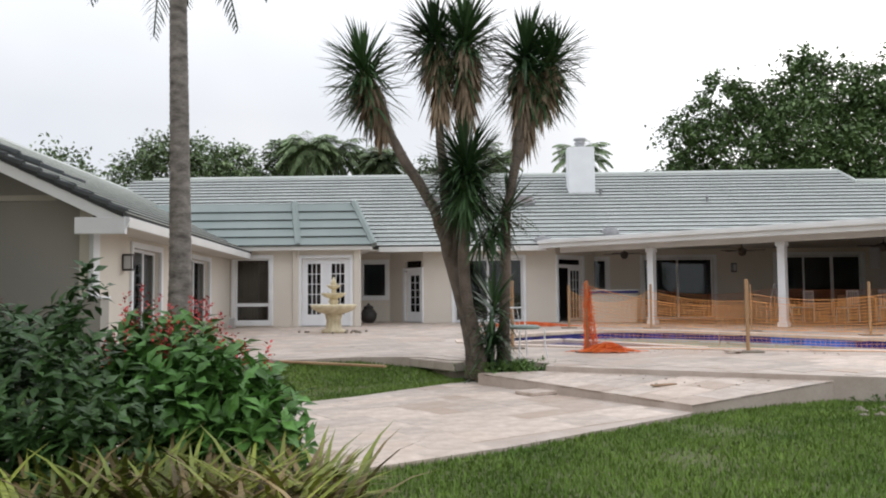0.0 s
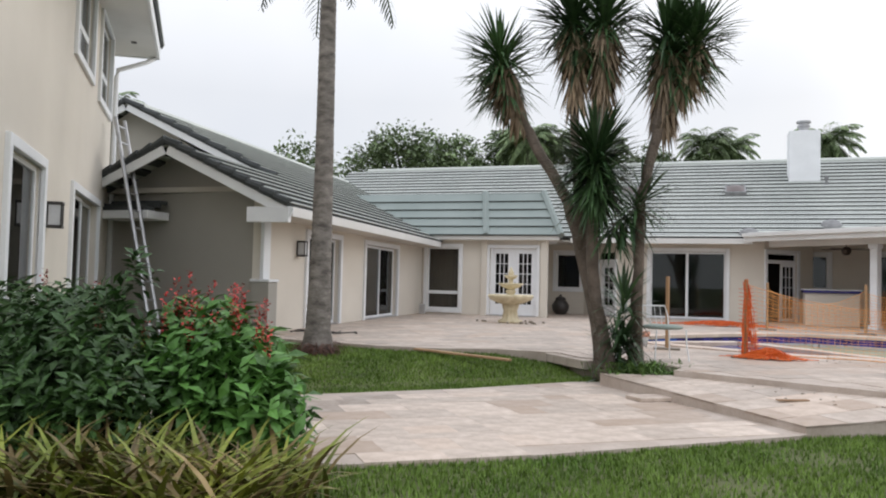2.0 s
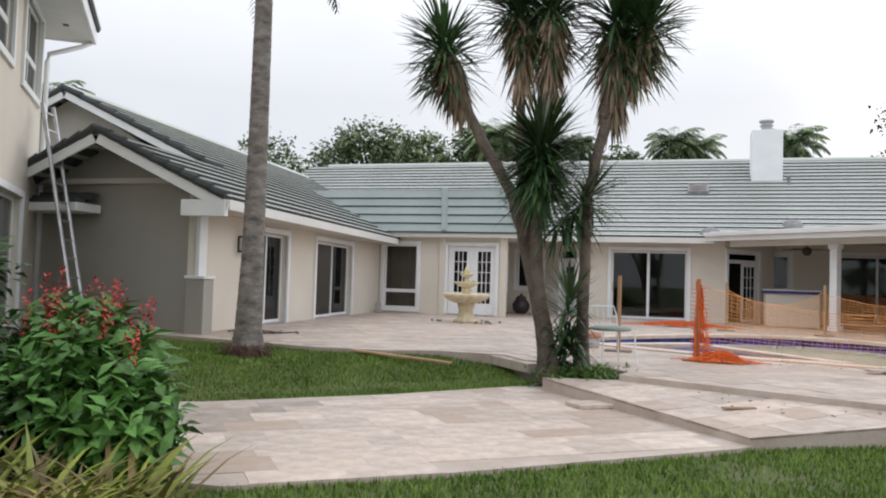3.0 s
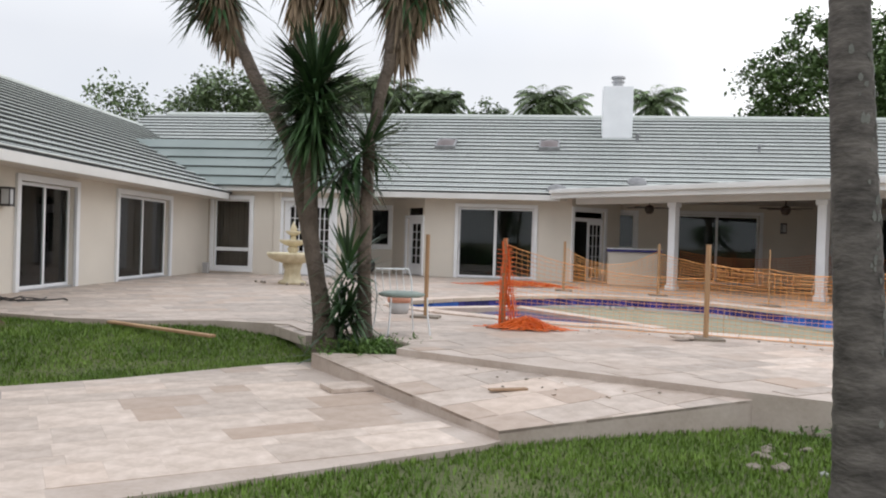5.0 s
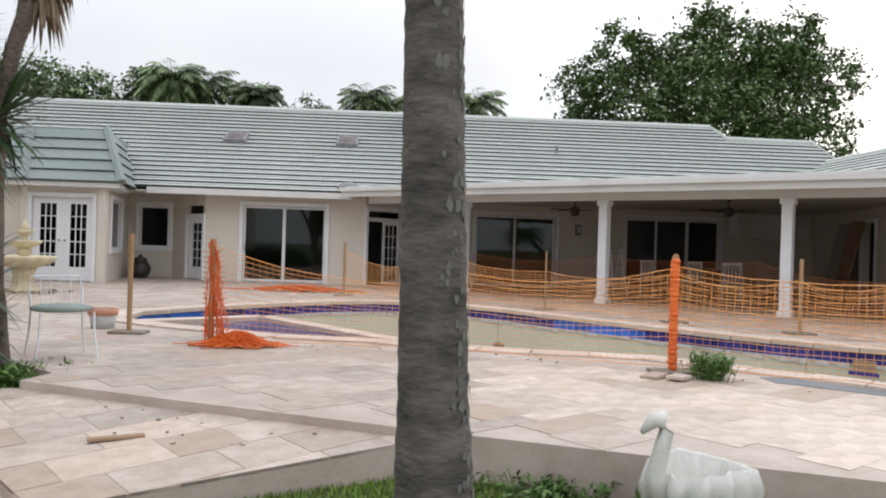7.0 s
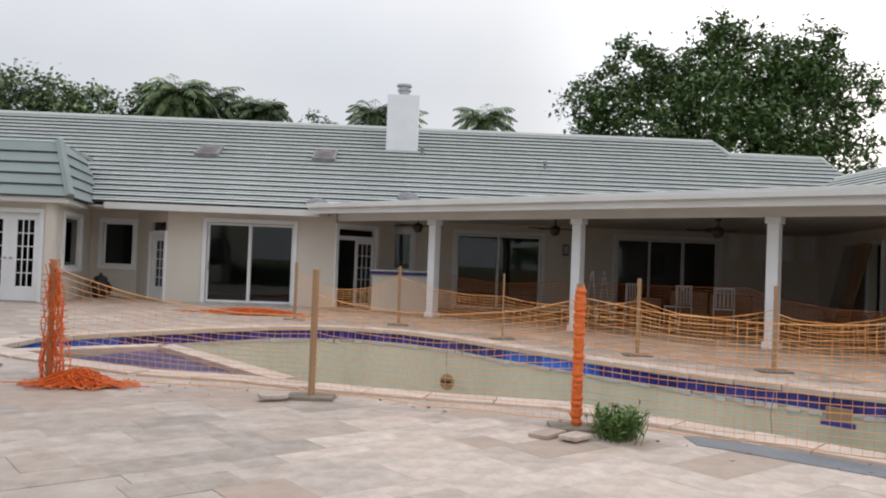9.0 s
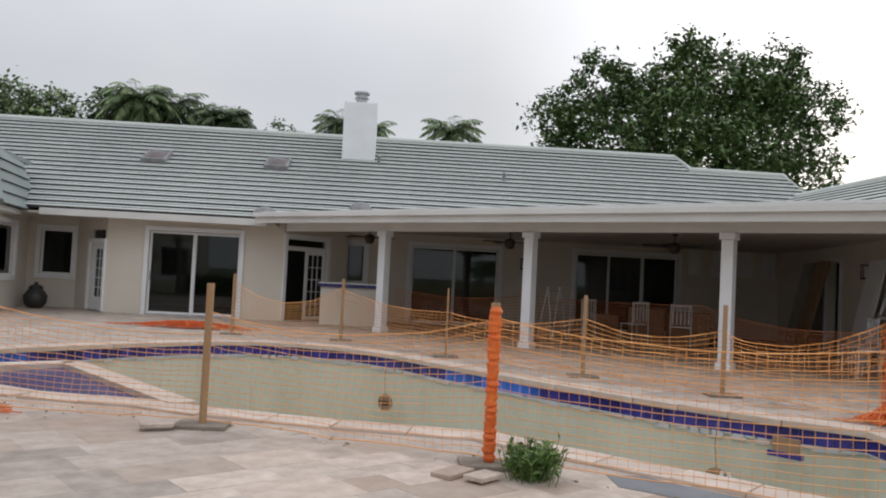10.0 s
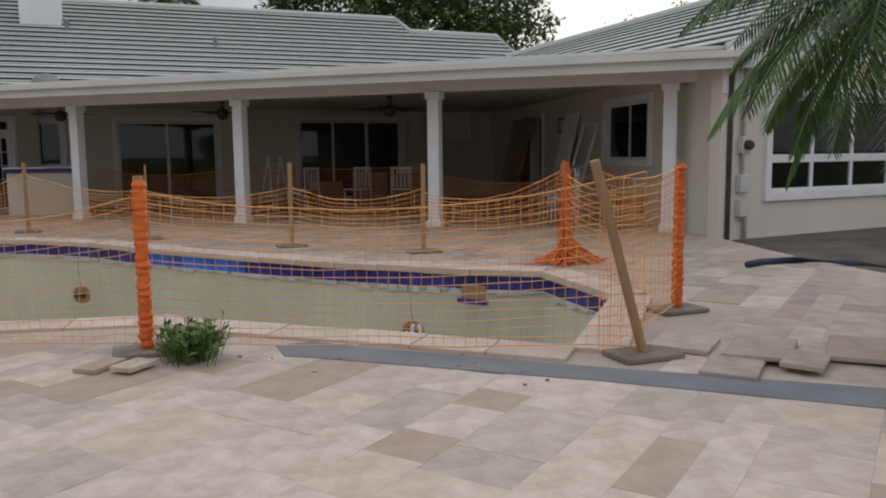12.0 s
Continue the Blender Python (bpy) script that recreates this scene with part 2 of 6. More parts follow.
def sash(parent, u0, u1, z0, z1, y, cols=1, rows=1, w=0.05, bar=0.025, mat=None):
    bm = bmnew()
    box(bm, u0, u0 + w, y, y + 0.04, z0, z1)
    box(bm, u1 - w, u1, y, y + 0.04, z0, z1)
    box(bm, u0 + w, u1 - w, y, y + 0.04, z1 - w, z1)
    box(bm, u0 + w, u1 - w, y, y + 0.04, z0, z0 + w)
    fr = part("sash", bm, mat or WHITE, parent, bevel=0.004)
    iu0, iu1, iz0, iz1 = u0 + w, u1 - w, z0 + w, z1 - w
    for i in range(1, cols):
        bm = bmnew()
        u = iu0 + (iu1 - iu0) * i / cols
        box(bm, u - bar / 2, u + bar / 2, y + 0.004, y + 0.036, iz0, iz1)
        part("glazing_bar", bm, mat or WHITE, fr)
    for i in range(1, rows):
        bm = bmnew()
        z = iz0 + (iz1 - iz0) * i / rows
        box(bm, iu0, iu1, y + 0.006, y + 0.034, z - bar / 2, z + bar / 2)
        part("glazing_bar", bm, mat or WHITE, fr)
    du, dz = (iu1 - iu0) / cols, (iz1 - iz0) / rows
    for i in range(cols):
        for k in range(rows):
            bm = bmnew()
            box(bm, iu0 + i * du, iu0 + (i + 1) * du, y + 0.017, y + 0.023, iz0 + k * dz, iz0 + (k + 1) * dz)
            g = part("pane", bm, GLASS, fr)
            g.visible_shadow = False
    return fr


def slider(m, u0, u1, z0, z1, label, panels=2, mat=None, w=0.11):
    t = opening_thing("door", label, m)
    casing(t, u0, u1, z0, z1, w, sill=False, mat=mat)
    step = (u1 - u0) / panels
    for i in range(panels):
        sash(t, u0 + i * step - (0.03 if i else 0), u0 + (i + 1) * step, z0 + 0.03, z1 - 0.01, 0.05 + 0.05 * (i % 2), w=0.055, mat=mat)
    bm = bmnew()
    box(bm, u0, u1, 0.02, 0.16, z0, z0 + 0.03)
    part("threshold", bm, METAL, t)
    bm = bmnew()
    box(bm, u0 + 0.035, u0 + 0.06, 0.02, 0.05, z0 + 0.85, z0 + 1.1)
    part("handle", bm, METAL, t, "slim metal pull handle")
    return t


def french(m, u0, u1, z0, z1, label, cols=3, rows=5, leaves=2):
    t = opening_thing("door", label, m)
    casing(t, u0, u1, z0, z1, 0.1, sill=False)
    step = (u1 - u0) / leaves
    for i in range(leaves):
        a, b = u0 + i * step, u0 + (i + 1) * step
        bm = bmnew()
        s = 0.15 if leaves == 2 else 0.17
        box(bm, a, a + s, 0.05, 0.09, z0, z1)
        box(bm, b - s, b, 0.05, 0.09, z0, z1)
        box(bm, a + s, b - s, 0.05, 0.09, z1 - 0.14, z1)
        box(bm, a + s, b - s, 0.05, 0.09, z0, z0 + 0.32)
        leaf = part("door_leaf", bm, WHITE, t, bevel=0.004)
        fr = sash(t, a + s, b - s, z0 + 0.32, z1 - 0.14, 0.052, cols, rows, w=0.02, bar=0.022)
        bm = bmnew()
        hx = b - 0.07 if i == 0 else a + 0.07
        lathe(bm, [(0.012, 0), (0.02, 0.01), (0.012, 0.025), (0.028, 0.04), (0.028, 0.065), (0.01, 0.075)], 12)
        part("door_knob", bm, METAL, leaf, "round metal knob", m=pose(hx, 0.05, z0 + 0.98, 90))
    bm = bmnew()
    box(bm, u0, u1, 0.0, 0.14, z0 - 0.02, z0 + 0.015)
    part("threshold", bm, METAL, t)
    return t


def window(m, u0, u1, z0, z1, label, split=None, cols=1, w=0.11):
    t = opening_thing("window", label, m)
    casing(t, u0, u1, z0, z1, w)
    if split:
        zs = z0 + (z1 - z0) * split
        sash(t, u0, u1, z0, zs, 0.05, cols)
        sash(t, u0, u1, zs, z1, 0.05, cols)
    else:
        sash(t, u0, u1, z0, z1, 0.05, cols)
    return t


def curtain(m, u0, u1, z0, z1, mat, label):
    verts, faces = [], []
    n = 60
    for i in range(n + 1):
        u = u0 + (u1 - u0) * i / n
        v = 0.26 + 0.03 * math.sin(i * 1.3) + 0.01 * math.sin(i * 3.1)
        verts += [(u, v, z0), (u, v, z1), (u, v + 0.006, z0), (u, v + 0.006, z1)]
    for i in range(n):
        a = 4 * i
        faces += [(a, a + 4, a + 5, a + 1), (a + 2, a + 3, a + 7, a + 6)]
    ob = raw("curtain", verts, faces, mat, smooth=True)
    ob.matrix_world = m
    return tagged(ob, label, "curtain")


def roof_plane(parent, a, b, up, length, courses, mat=None, thick=0.07, skip=None):
    """Courses of flat tiles: the eave runs from a to b (3D), up is the direction of the slope."""
    a, b, up = Vector(a), Vector(b), Vector(up).normalized()
    x = (b - a).normalized()
    nrm = x.cross(up).normalized()
    if nrm.z < 0:
        nrm = -nrm
    m = Matrix((x, up, nrm)).transposed().to_4x4()
    m.translation = a
    ln, st = (b - a).length, length / courses
    me = edge_me = None
    for i in range(courses):
        if me is None:
            bm = bmnew()
            vs = [bm.verts.new(p) for p in ((0, 0, thick), (ln, 0, thick), (ln, st * 1.05, 0.004), (0, st * 1.05, 0.004), (0, 0, thick - 0.018), (ln, 0, thick - 0.018))]
            for f in ((0, 1, 2, 3), (4, 5, 1, 0), (4, 3, 2, 5)):
                bm.faces.new([vs[k] for k in f])
            bm.faces.new([vs[k] for k in (0, 3, 4)])
            bm.faces.new([vs[k] for k in (1, 5, 2)])
            me = bpy.data.meshes.new("tile_course")
            bm.to_mesh(me)
            bm.free()
            me.materials.append(mat or TILE)
            # dark strip below the course lip, paints the shadow line of the overlap
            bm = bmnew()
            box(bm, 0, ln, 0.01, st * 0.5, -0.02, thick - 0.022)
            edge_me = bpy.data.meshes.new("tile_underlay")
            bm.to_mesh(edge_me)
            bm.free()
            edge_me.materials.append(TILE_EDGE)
        for nm, d in (("tile_course", me), ("tile_underlay", edge_me)):
            o = new(nm, d)
            o.parent = parent
            o.matrix_local = m @ Matrix.Translation((0, i * st, 0))
    return m


# ---- ground and deck ----
def ground_z(x, y):
    """Lawn height: it rises towards the wing to meet the deck."""
    s = min(1, max(0, (-0.717 * (x + 2.15) + 0.697 * (y - 8.25) - 0.3) / 1.6)) if y > 6.5 else 0
    return 0.045 + 0.2 * s * min(1, max(0, (1.9 - x) / 0.8)) + 0.015 * noise.noise((x * 0.5, y * 0.5, 0))


bm = bmnew()
bmesh.ops.create_grid(bm, x_segments=200, y_segments=200, size=70)
bmesh.ops.delete(bm, geom=[f for f in bm.faces if 1.5 < f.calc_center_median().x < 12.5 and 10.9 < f.calc_center_median().y < 21], context="FACES")
for v in bm.verts:
    v.co.z = ground_z(v.co.x, v.co.y) if v.co.length < 60 else -0.02
for r, n in ((2500, 0),):
    outer = [bm.verts.new((x * r, y * r, -0.02)) for x, y in ((-1, -1), (1, -1), (1, 1), (-1, 1))]
    inner = [bm.verts.new((x * 69.9, y * 69.9, -0.03)) for x, y in ((-1, -1), (1, -1), (1, 1), (-1, 1))]
    for i in range(4):
        bm.faces.new((outer[i], outer[(i + 1) % 4], inner[(i + 1) % 4], inner[i]))
tagged(part("ground", bm, LAWN, smooth=True), "green lawn ground with thin soil patches", "lawn", kind="structure")

# pool outline, counter-clockwise
POOL = [(1.75, 14.75), (3.35, 13.85), (4.5, 13.6), (5.1, 13.32), (6.2, 13.0), (7.4, 12.75), (7.8, 12.35), (8.64, 11.64), (9.74, 10.62), (11.02, 12.1), (11.12, 13.55), (10.5, 14.0), (9.35, 15.15), (8.3, 16.45), (7.2, 17.9), (6.65, 18.8), (5.85, 19.6), (5.0, 20.0), (4.2, 20.0), (3.4, 19.6), (2.4, 18.5), (1.5, 17.4), (0.9, 16.4), (0.95, 15.4)]
DECK = [(-6.0, 12.35), (-3.84, 12.0), (-2.4, 11.75), (-1.5, 11.85), (-0.75, 12.25), (0.2, 12.2), (0.6, 11.62), (1.35, 11.5), (1.95, 10.95), (1.87, 10.57), (3.33, 9.88), (4.92, 9.17), (6.12, 8.67), (9.0, 7.5), (12.0, 6.3), (13.3, 9.0), (14.15, 12.1), (14.35, 13.4), (14.95, 15.4), (17.5, 28.4), (5.2, 28.4), (3.7, 26.5), (-1.0, 27.0), (-2.0, 28.2), (-3.3, 28.2), (-2.6, 24.1), (-6.5, 24.1)]


def sheet_with_hole(name, outer, hole, z, mat, drop):
    """A slab from z - drop to z with a hole through it."""
    bm = bmnew()
    loops = []
    for pts in (outer, hole):
        vs = [bm.verts.new((x, y, z)) for x, y in pts]
        es = [bm.edges.new((vs[i], vs[(i + 1) % len(vs)])) for i in range(len(vs))]
        loops.append((vs, es))
    bmesh.ops.triangle_fill(bm, use_beauty=True, edges=[e for _, es in loops for e in es])
    for pts, flip in ((outer, 1), (hole, -1)):
        for i in range(len(pts)):
            p, q = pts[i], pts[(i + 1) % len(pts)]
            bm.faces.new([bm.verts.new((*c, zz)) for c, zz in ((p, z), (p, z - drop), (q, z - drop), (q, z))])
    bmesh.ops.remove_doubles(bm, verts=bm.verts, dist=0.001)
    bmesh.ops.recalc_face_normals(bm, faces=bm.faces)
    return part(name, bm, mat)


deck = tagged(sheet_with_hole("pavement_deck", DECK, POOL, D - 0.004, TRAV_BED, 0.4), "pale beige travertine pool deck, dusty", "pavement", kind="structure")
STEPPOLY = [(1.0, 10.6), (3.06, 8.16), (4.87, 9.17), (4.92, 9.21), (1.9, 10.6)]


def step_z(x, y):
    """The step falls slightly towards the lawn."""
    return 0.145 + 0.031 * (x - 3.06) + 0.059 * (y - 8.16)


bm = bmnew()
prism(bm, STEPPOLY, -0.15, 0)
for vv in bm.verts:
    if vv.co.z > -0.1:
        vv.co.z = step_z(vv.co.x, vv.co.y) - 0.004
platform = tagged(part("pavement_step", bm, TRAV_BED), "raised travertine step platform with a bullnose edge", "pavement", kind="structure")
PATHPOLY = [(-8.0, 5.7), (-3.2, 5.9), (-0.9, 5.42), (0.0, 5.5), (1.14, 6.36), (2.25, 7.36), (2.99, 8.03), (3.1, 8.2), (1.05, 10.62), (0.95, 10.95), (0.62, 10.75), (0.22, 10.25), (-0.42, 9.45), (-1.85, 8.1), (-3.5, 7.2), (-6.0, 6.5)]
bm = bmnew()
prism(bm, PATHPOLY, -0.15, 0.085 - 0.004)
lowpath = tagged(part("pavement_path", bm, TRAV_BED), "low pale travertine garden path", "pavement", kind="structure")

# pool shell
bm = bmnew()
n = len(POOL)
cx, cy = 5.6, 15.8
top = [bm.verts.new((x, y, D - 0.22)) for x, y in POOL]
bot = [bm.verts.new((cx + (x - cx) * 0.96, cy + (y - cy) * 0.96, -1.25)) for x, y in POOL]
for i in range(n):
    bm.faces.new((top[i], top[(i + 1) % n], bot[(i + 1) % n], bot[i]))
bm.faces.new(bot)
bmesh.ops.recalc_face_normals(bm, faces=bm.faces)
bmesh.ops.reverse_faces(bm, faces=bm.faces)
pool = tagged(part("pool", bm, PLASTER), "empty swimming pool with stained cream plaster walls", "pool", kind="structure")

# ---- house ----
A0, A1 = (-5.175, 12.85), (-6.3, 23.93)
wing_m = along(A0, A1)
wing_len = span(A0, A1)


S1 = (1.97, 3.79)
S2 = (5.57, 8.33)
wall("wall_wing", A0, A1, 0, EAVE, [(S1[0], S1[1], D, 2.17), (S2[0], S2[1], D, 2.17)])
for u0, u1 in (S1, S2):
    slider(wing_m, u0, u1, D, 2.17, "white-framed sliding glass door in a tan stucco wall, closed")
CURT = material("curtain_cloth", (0.66, 0.66, 0.66), (0.8, 0.8, 0.8), 3, 0.9, 40, 0.1)
curtain(wing_m, S2[0] + 0.05, S2[0] + 1.3, D, 2.15, CURT, "pale grey curtain drawn half across a sliding door")
curtain(wing_m, S1[0] + 0.05, S1[0] + 1.0, D, 2.15, CURT, "pale grey curtain hanging behind a sliding door")
G0 = (-9.6, 13.2)
bm = bmnew()
gm = along(G0, A0)
gl = span(G0, A0)
pk = gl - 1.86
vs = [(0, -0.1), (gl - 0.002, -0.1), (gl - 0.002, EAVE - 0.1), (pk, 3.66), (0, 2.3)]
f0 = [bm.verts.new((u, 0, z)) for u, z in vs]
f1 = [bm.verts.new((u, 0.2, z)) for u, z in vs]
bm.faces.new(f0)
bm.faces.new(f1[::-1])
for i in range(5):
    bm.faces.new((f0[i], f1[i], f1[(i + 1) % 5], f0[(i + 1) % 5]))
bmesh.ops.recalc_face_normals(bm, faces=bm.faces)
tagged(part("wall_gable", bm, STUCCO_GREY, m=gm), "grey stucco gable wall", "wall", kind="structure")
bm = bmnew()
box(bm, gl - 0.02, gl + 0.06, -0.06, 0.14, 1.25, EAVE - 0.2, gm)
tagged(part("trim_corner", bm, WHITE, bevel=0.008), "white painted corner board on the gable", "trim", kind="structure")

B0, B1, B2, B3 = (-6.3, 23.93), (-4.25, 24.0), (-2.43, 23.9), (-3.15, 27.85)
bay_m = along(B0, B1)
wall("wall_bay", B0, B1, 0, EAVE + 0.1, [(0.17, 1.2, 0.47, 2.37)])
window(bay_m, 0.17, 1.2, 0.47, 2.37, "tall white window with a low lower light", split=0.27)
CURT_WARM = material("brown_drape", (0.2, 0.13, 0.1), (0.32, 0.22, 0.17), 3, 0.9, 40, 0.1)
curtain(bay_m, 0.15, 1.25, D, 2.4, CURT_WARM, "brown drape behind the tall window")
fr_m = along(B1, B2)
wall("wall_french", B1, B2, 0, EAVE + 0.1, [(0.12, 1.58, D, 2.36)])
french(fr_m, 0.12, 1.58, D + 0.02, 2.36, "white double French doors with divided glass, closed")
for u in (-0.05, 1.82):
    bm = bmnew()
    box(bm, u - 0.09, u + 0.09, -0.08, 0.1, 0, EAVE, fr_m)
    tagged(part("trim_pilaster", bm, STUCCO, bevel=0.015), "tan stucco pilaster beside the French doors", "pilaster", kind="structure")
side_m = along(B2, B3)
wall("wall_bay_side", B2, B3, 0, EAVE + 0.1, [(1.1, 2.75, 1.12, 2.38)])
window(side_m, 1.1, 2.75, 1.12, 2.38, "white-framed window on the side of the bay")
C0, C1, C2, C3 = B3, (-1.85, 27.8), (-0.6, 26.4), (3.75, 26.4)
alc_m = along(C0, C1)
wall("wall_alcove", C0, C1, 0, EAVE + 0.1, [(0.33, 1.17, 1.18, 2.37)])
window(alc_m, 0.33, 1.17, 1.18, 2.37, "small square white window in the alcove")
dm = along(C1, C2)
dl = span(C1, C2)
wall("wall_side_door", C1, C2, 0, EAVE + 0.1, [(dl - 0.97, dl - 0.1, D, 2.38)])
french(dm, dl - 0.97, dl - 0.1, D + 0.02, 2.05, "white door with a column of small panes, closed", cols=2, rows=5, leaves=1)
bm = bmnew()
box(bm, dl - 0.97, dl - 0.1, 0.04, 0.1, 2.05, 2.14, dm)
tagged(part("trim_transom_bar", bm, WHITE), "white bar under a door transom", "trim", kind="structure")
bm = bmnew()
box(bm, dl - 0.97, dl - 0.1, 0.06, 0.07, 2.14, 2.38, dm)
tagged(part("window_transom", bm, GLASS), "clear transom pane over the door", "window", kind="structure").visible_shadow = False
sm = along(C2, C3)
wall("wall_main", C2, C3, 0, EAVE + 0.1, [(1.03, 3.26, D, 2.42)])
slider(sm, 1.03, 3.26, D, 2.42, "wide white-framed sliding glass door, closed")
P1 = (5.25, 27.9)
pm = along(C3, P1)
pl = span(C3, P1)
wall("wall_porch_angle", C3, P1, 0, 3.0, [(0.1, 1.4, D, 2.42)])
t = opening_thing("door", "white glazed porch door standing ajar under a transom", pm)
casing(t, 0.1, 1.4, D, 2.42, 0.1, sill=False)
bm = bmnew()
box(bm, 0.1, 1.4, 0.03, 0.1, 2.1, 2.17)
part("transom_bar", bm, WHITE, t)
sash(t, 0.1, 1.4, 2.17, 2.42, 0.05, 1, 1, w=0.04)
sash(t, 0.75, 1.4, D + 0.02, 2.1, 0.05, 3, 5, w=0.09, bar=0.02)
P2, P3 = (5.0, 28.2), (17.45, 28.2)
bk = along(P2, P3)
wall("wall_porch_back", P2, P3, 0, 3.3, [(0.2, 0.72, 1.35, 2.42), (2.0, 4.42, D, 2.45), (6.6, 9.5, D, 2.5), (9.81, 10.14, 2.02, 2.95), (10.46, 11.68, 2.02, 2.95), (11.94, 12.32, 2.02, 2.95)])
window(bk, 0.2, 0.72, 1.35, 2.42, "narrow white porch window")
slider(bk, 2.0, 4.42, D, 2.45, "wide sliding glass door under the porch roof, closed")
slider(bk, 6.6, 9.5, D, 2.5, "dark three-panel sliding glass door under the porch", panels=3)
for u0, u1 in ((9.81, 10.14), (10.46, 11.68), (11.94, 12.32)):
    t = opening_thing("window", "high clerestory opening with white frame on the porch", bk)
    casing(t, u0 + 0.04, u1 - 0.04, 2.06, 2.91, 0.04, out=0.02)
    # white panel closes the opening in place of daylight from behind, no glass
    bm = bmnew()
    box(bm, u0 + 0.03, u1 - 0.03, 0.04, 0.05, 2.05, 2.92)
    part("blind", bm, WHITE, t, "white panel added to stand for daylight in the opening")
R0, R1 = (17.45, 28.2), (14.95, 15.45)
rm = along(R0, R1)
rl = span(R0, R1)
v = lambda u: rl - u
wall("wall_porch_side", R0, R1, 0, 2.9, [(v(9.05), v(8.15), D, 2.4), (v(4.2), v(2.3), 1.4, 2.42)])
t = opening_thing("door", "plain doorway standing open to a dark room", rm)
casing(t, v(9.05), v(8.15), D, 2.4, 0.09, sill=False)
window(rm, v(4.2), v(2.3), 1.4, 2.42, "two-light white sliding window on the porch side wall", cols=2)
F0, F1 = (14.95, 15.45), (25.0, 16.7)
fm = along(F0, F1)
wall("wall_right_wing", F0, F1, -0.2, 2.9, [(1.02, 5.92, 0.92, 2.34)])
t = opening_thing("window", "large white gridded window with two rows of panes", fm)
casing(t, 1.02, 5.92, 0.92, 2.34, 0.12)
sash(t, 1.02, 5.92, 0.92, 1.42, 0.05, 5, 1, w=0.06, bar=0.07)
sash(t, 1.02, 5.92, 1.42, 2.34, 0.05, 5, 1, w=0.06, bar=0.07)

# rooms behind the glass, coloured dark to stand for the indoor shade
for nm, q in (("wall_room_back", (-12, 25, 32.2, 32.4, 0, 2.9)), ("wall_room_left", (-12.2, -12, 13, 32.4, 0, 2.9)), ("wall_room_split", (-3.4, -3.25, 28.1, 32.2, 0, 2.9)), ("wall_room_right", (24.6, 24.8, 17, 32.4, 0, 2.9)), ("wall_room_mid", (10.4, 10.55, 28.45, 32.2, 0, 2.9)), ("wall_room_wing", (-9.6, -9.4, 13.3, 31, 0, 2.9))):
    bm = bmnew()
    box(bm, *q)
    tagged(part(nm, bm, ROOM_SHADE), "plain room wall behind the windows, indoor shade put into its dark colour", "wall", kind="structure")
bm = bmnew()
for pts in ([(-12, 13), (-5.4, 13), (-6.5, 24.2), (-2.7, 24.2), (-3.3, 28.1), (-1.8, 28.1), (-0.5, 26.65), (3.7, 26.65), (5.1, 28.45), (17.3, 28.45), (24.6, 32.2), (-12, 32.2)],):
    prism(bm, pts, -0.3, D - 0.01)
tagged(part("floor_rooms", bm, WOODFLOOR), "indoor floor, room shade put into its dark colour", "floor", kind="structure")
bm = bmnew()
prism(bm, [(-12, 12.9), (-5.3, 12.9), (-6.4, 24.1), (-2.6, 24.0), (-3.1, 28.0), (-1.8, 27.9), (-0.5, 26.5), (3.7, 26.5), (5.1, 28.3), (17.3, 28.4), (24.6, 32.3), (-12, 32.3)], EAVE + 0.11, EAVE + 0.2)
tagged(part("ceiling_rooms", bm, CEILING), "plain indoor ceiling", "ceiling", kind="structure")
bm = bmnew()
prism(bm, [(15.2, 15.6), (24.9, 16.9), (24.6, 32), (17.35, 28.4)], EAVE + 0.31, EAVE + 0.4)
tagged(part("ceiling_right", bm, CEILING), "plain indoor ceiling", "ceiling", kind="structure")

# ---- roofs ----
roof = thing("roof_main", "grey-green flat concrete tile roof in even courses, weathered", "roof", kind="structure")
SL = 0.472
EY, EZ = 25.75, 2.80
RUN = 6.95
up = (0, 1, SL)
ln = RUN * math.hypot(1, SL)
roof_plane(roof, (-13.0, EY, EZ), (15.85, EY, EZ), up, ln, 20)
roof_plane(roof, (15.85, EY, EZ), (19.0, EY, EZ), up, ln * 0.8, 16)
bm = bmnew()
tube(bm, [(-12.2, EY + RUN, EZ + RUN * SL + 0.03), (15.85, EY + RUN, EZ + RUN * SL + 0.03), (15.95, EY + RUN * 0.81, EZ + RUN * SL * 0.81 + 0.05), (19.0, EY + RUN * 0.8, EZ + RUN * SL * 0.8 + 0.05), (19.0, EY + RUN * 0.5, EZ + RUN * SL * 0.5 + 0.03)], 0.09, 8)
part("ridge_cap", bm, TILE, roof, "rounded tile ridge cap")
bm = bmnew()
box(bm, -13, 15.85, EY + RUN, EY + RUN + 0.1, 2.7, EZ + RUN * SL - 0.02)
box(bm, 15.85, 19.0, EY + RUN * 0.8, EY + RUN * 0.8 + 0.1, 2.7, EZ + RUN * SL * 0.8 - 0.02)
part("rear_slope", bm, TILE, roof)
# fascia and soffit of the main eave
bm = bmnew()
box(bm, -2.0, 3.4, EY - 0.03, EY + 0.03, EZ - 0.17, EZ - 0.005)
tagged(part("trim_fascia_main", bm, FASCIA, bevel=0.01), "cream painted fascia board along the eave", "trim", kind="structure")
bm = bmnew()
prism(bm, [(-3.5, EY + 0.02), (3.6, EY + 0.02), (3.6, 28.3), (-3.5, 28.3)], EAVE - 0.05, EAVE + 0.0)
tagged(part("ceiling_soffit", bm, CEILING), "pale stucco soffit under the eave", "soffit", kind="structure")

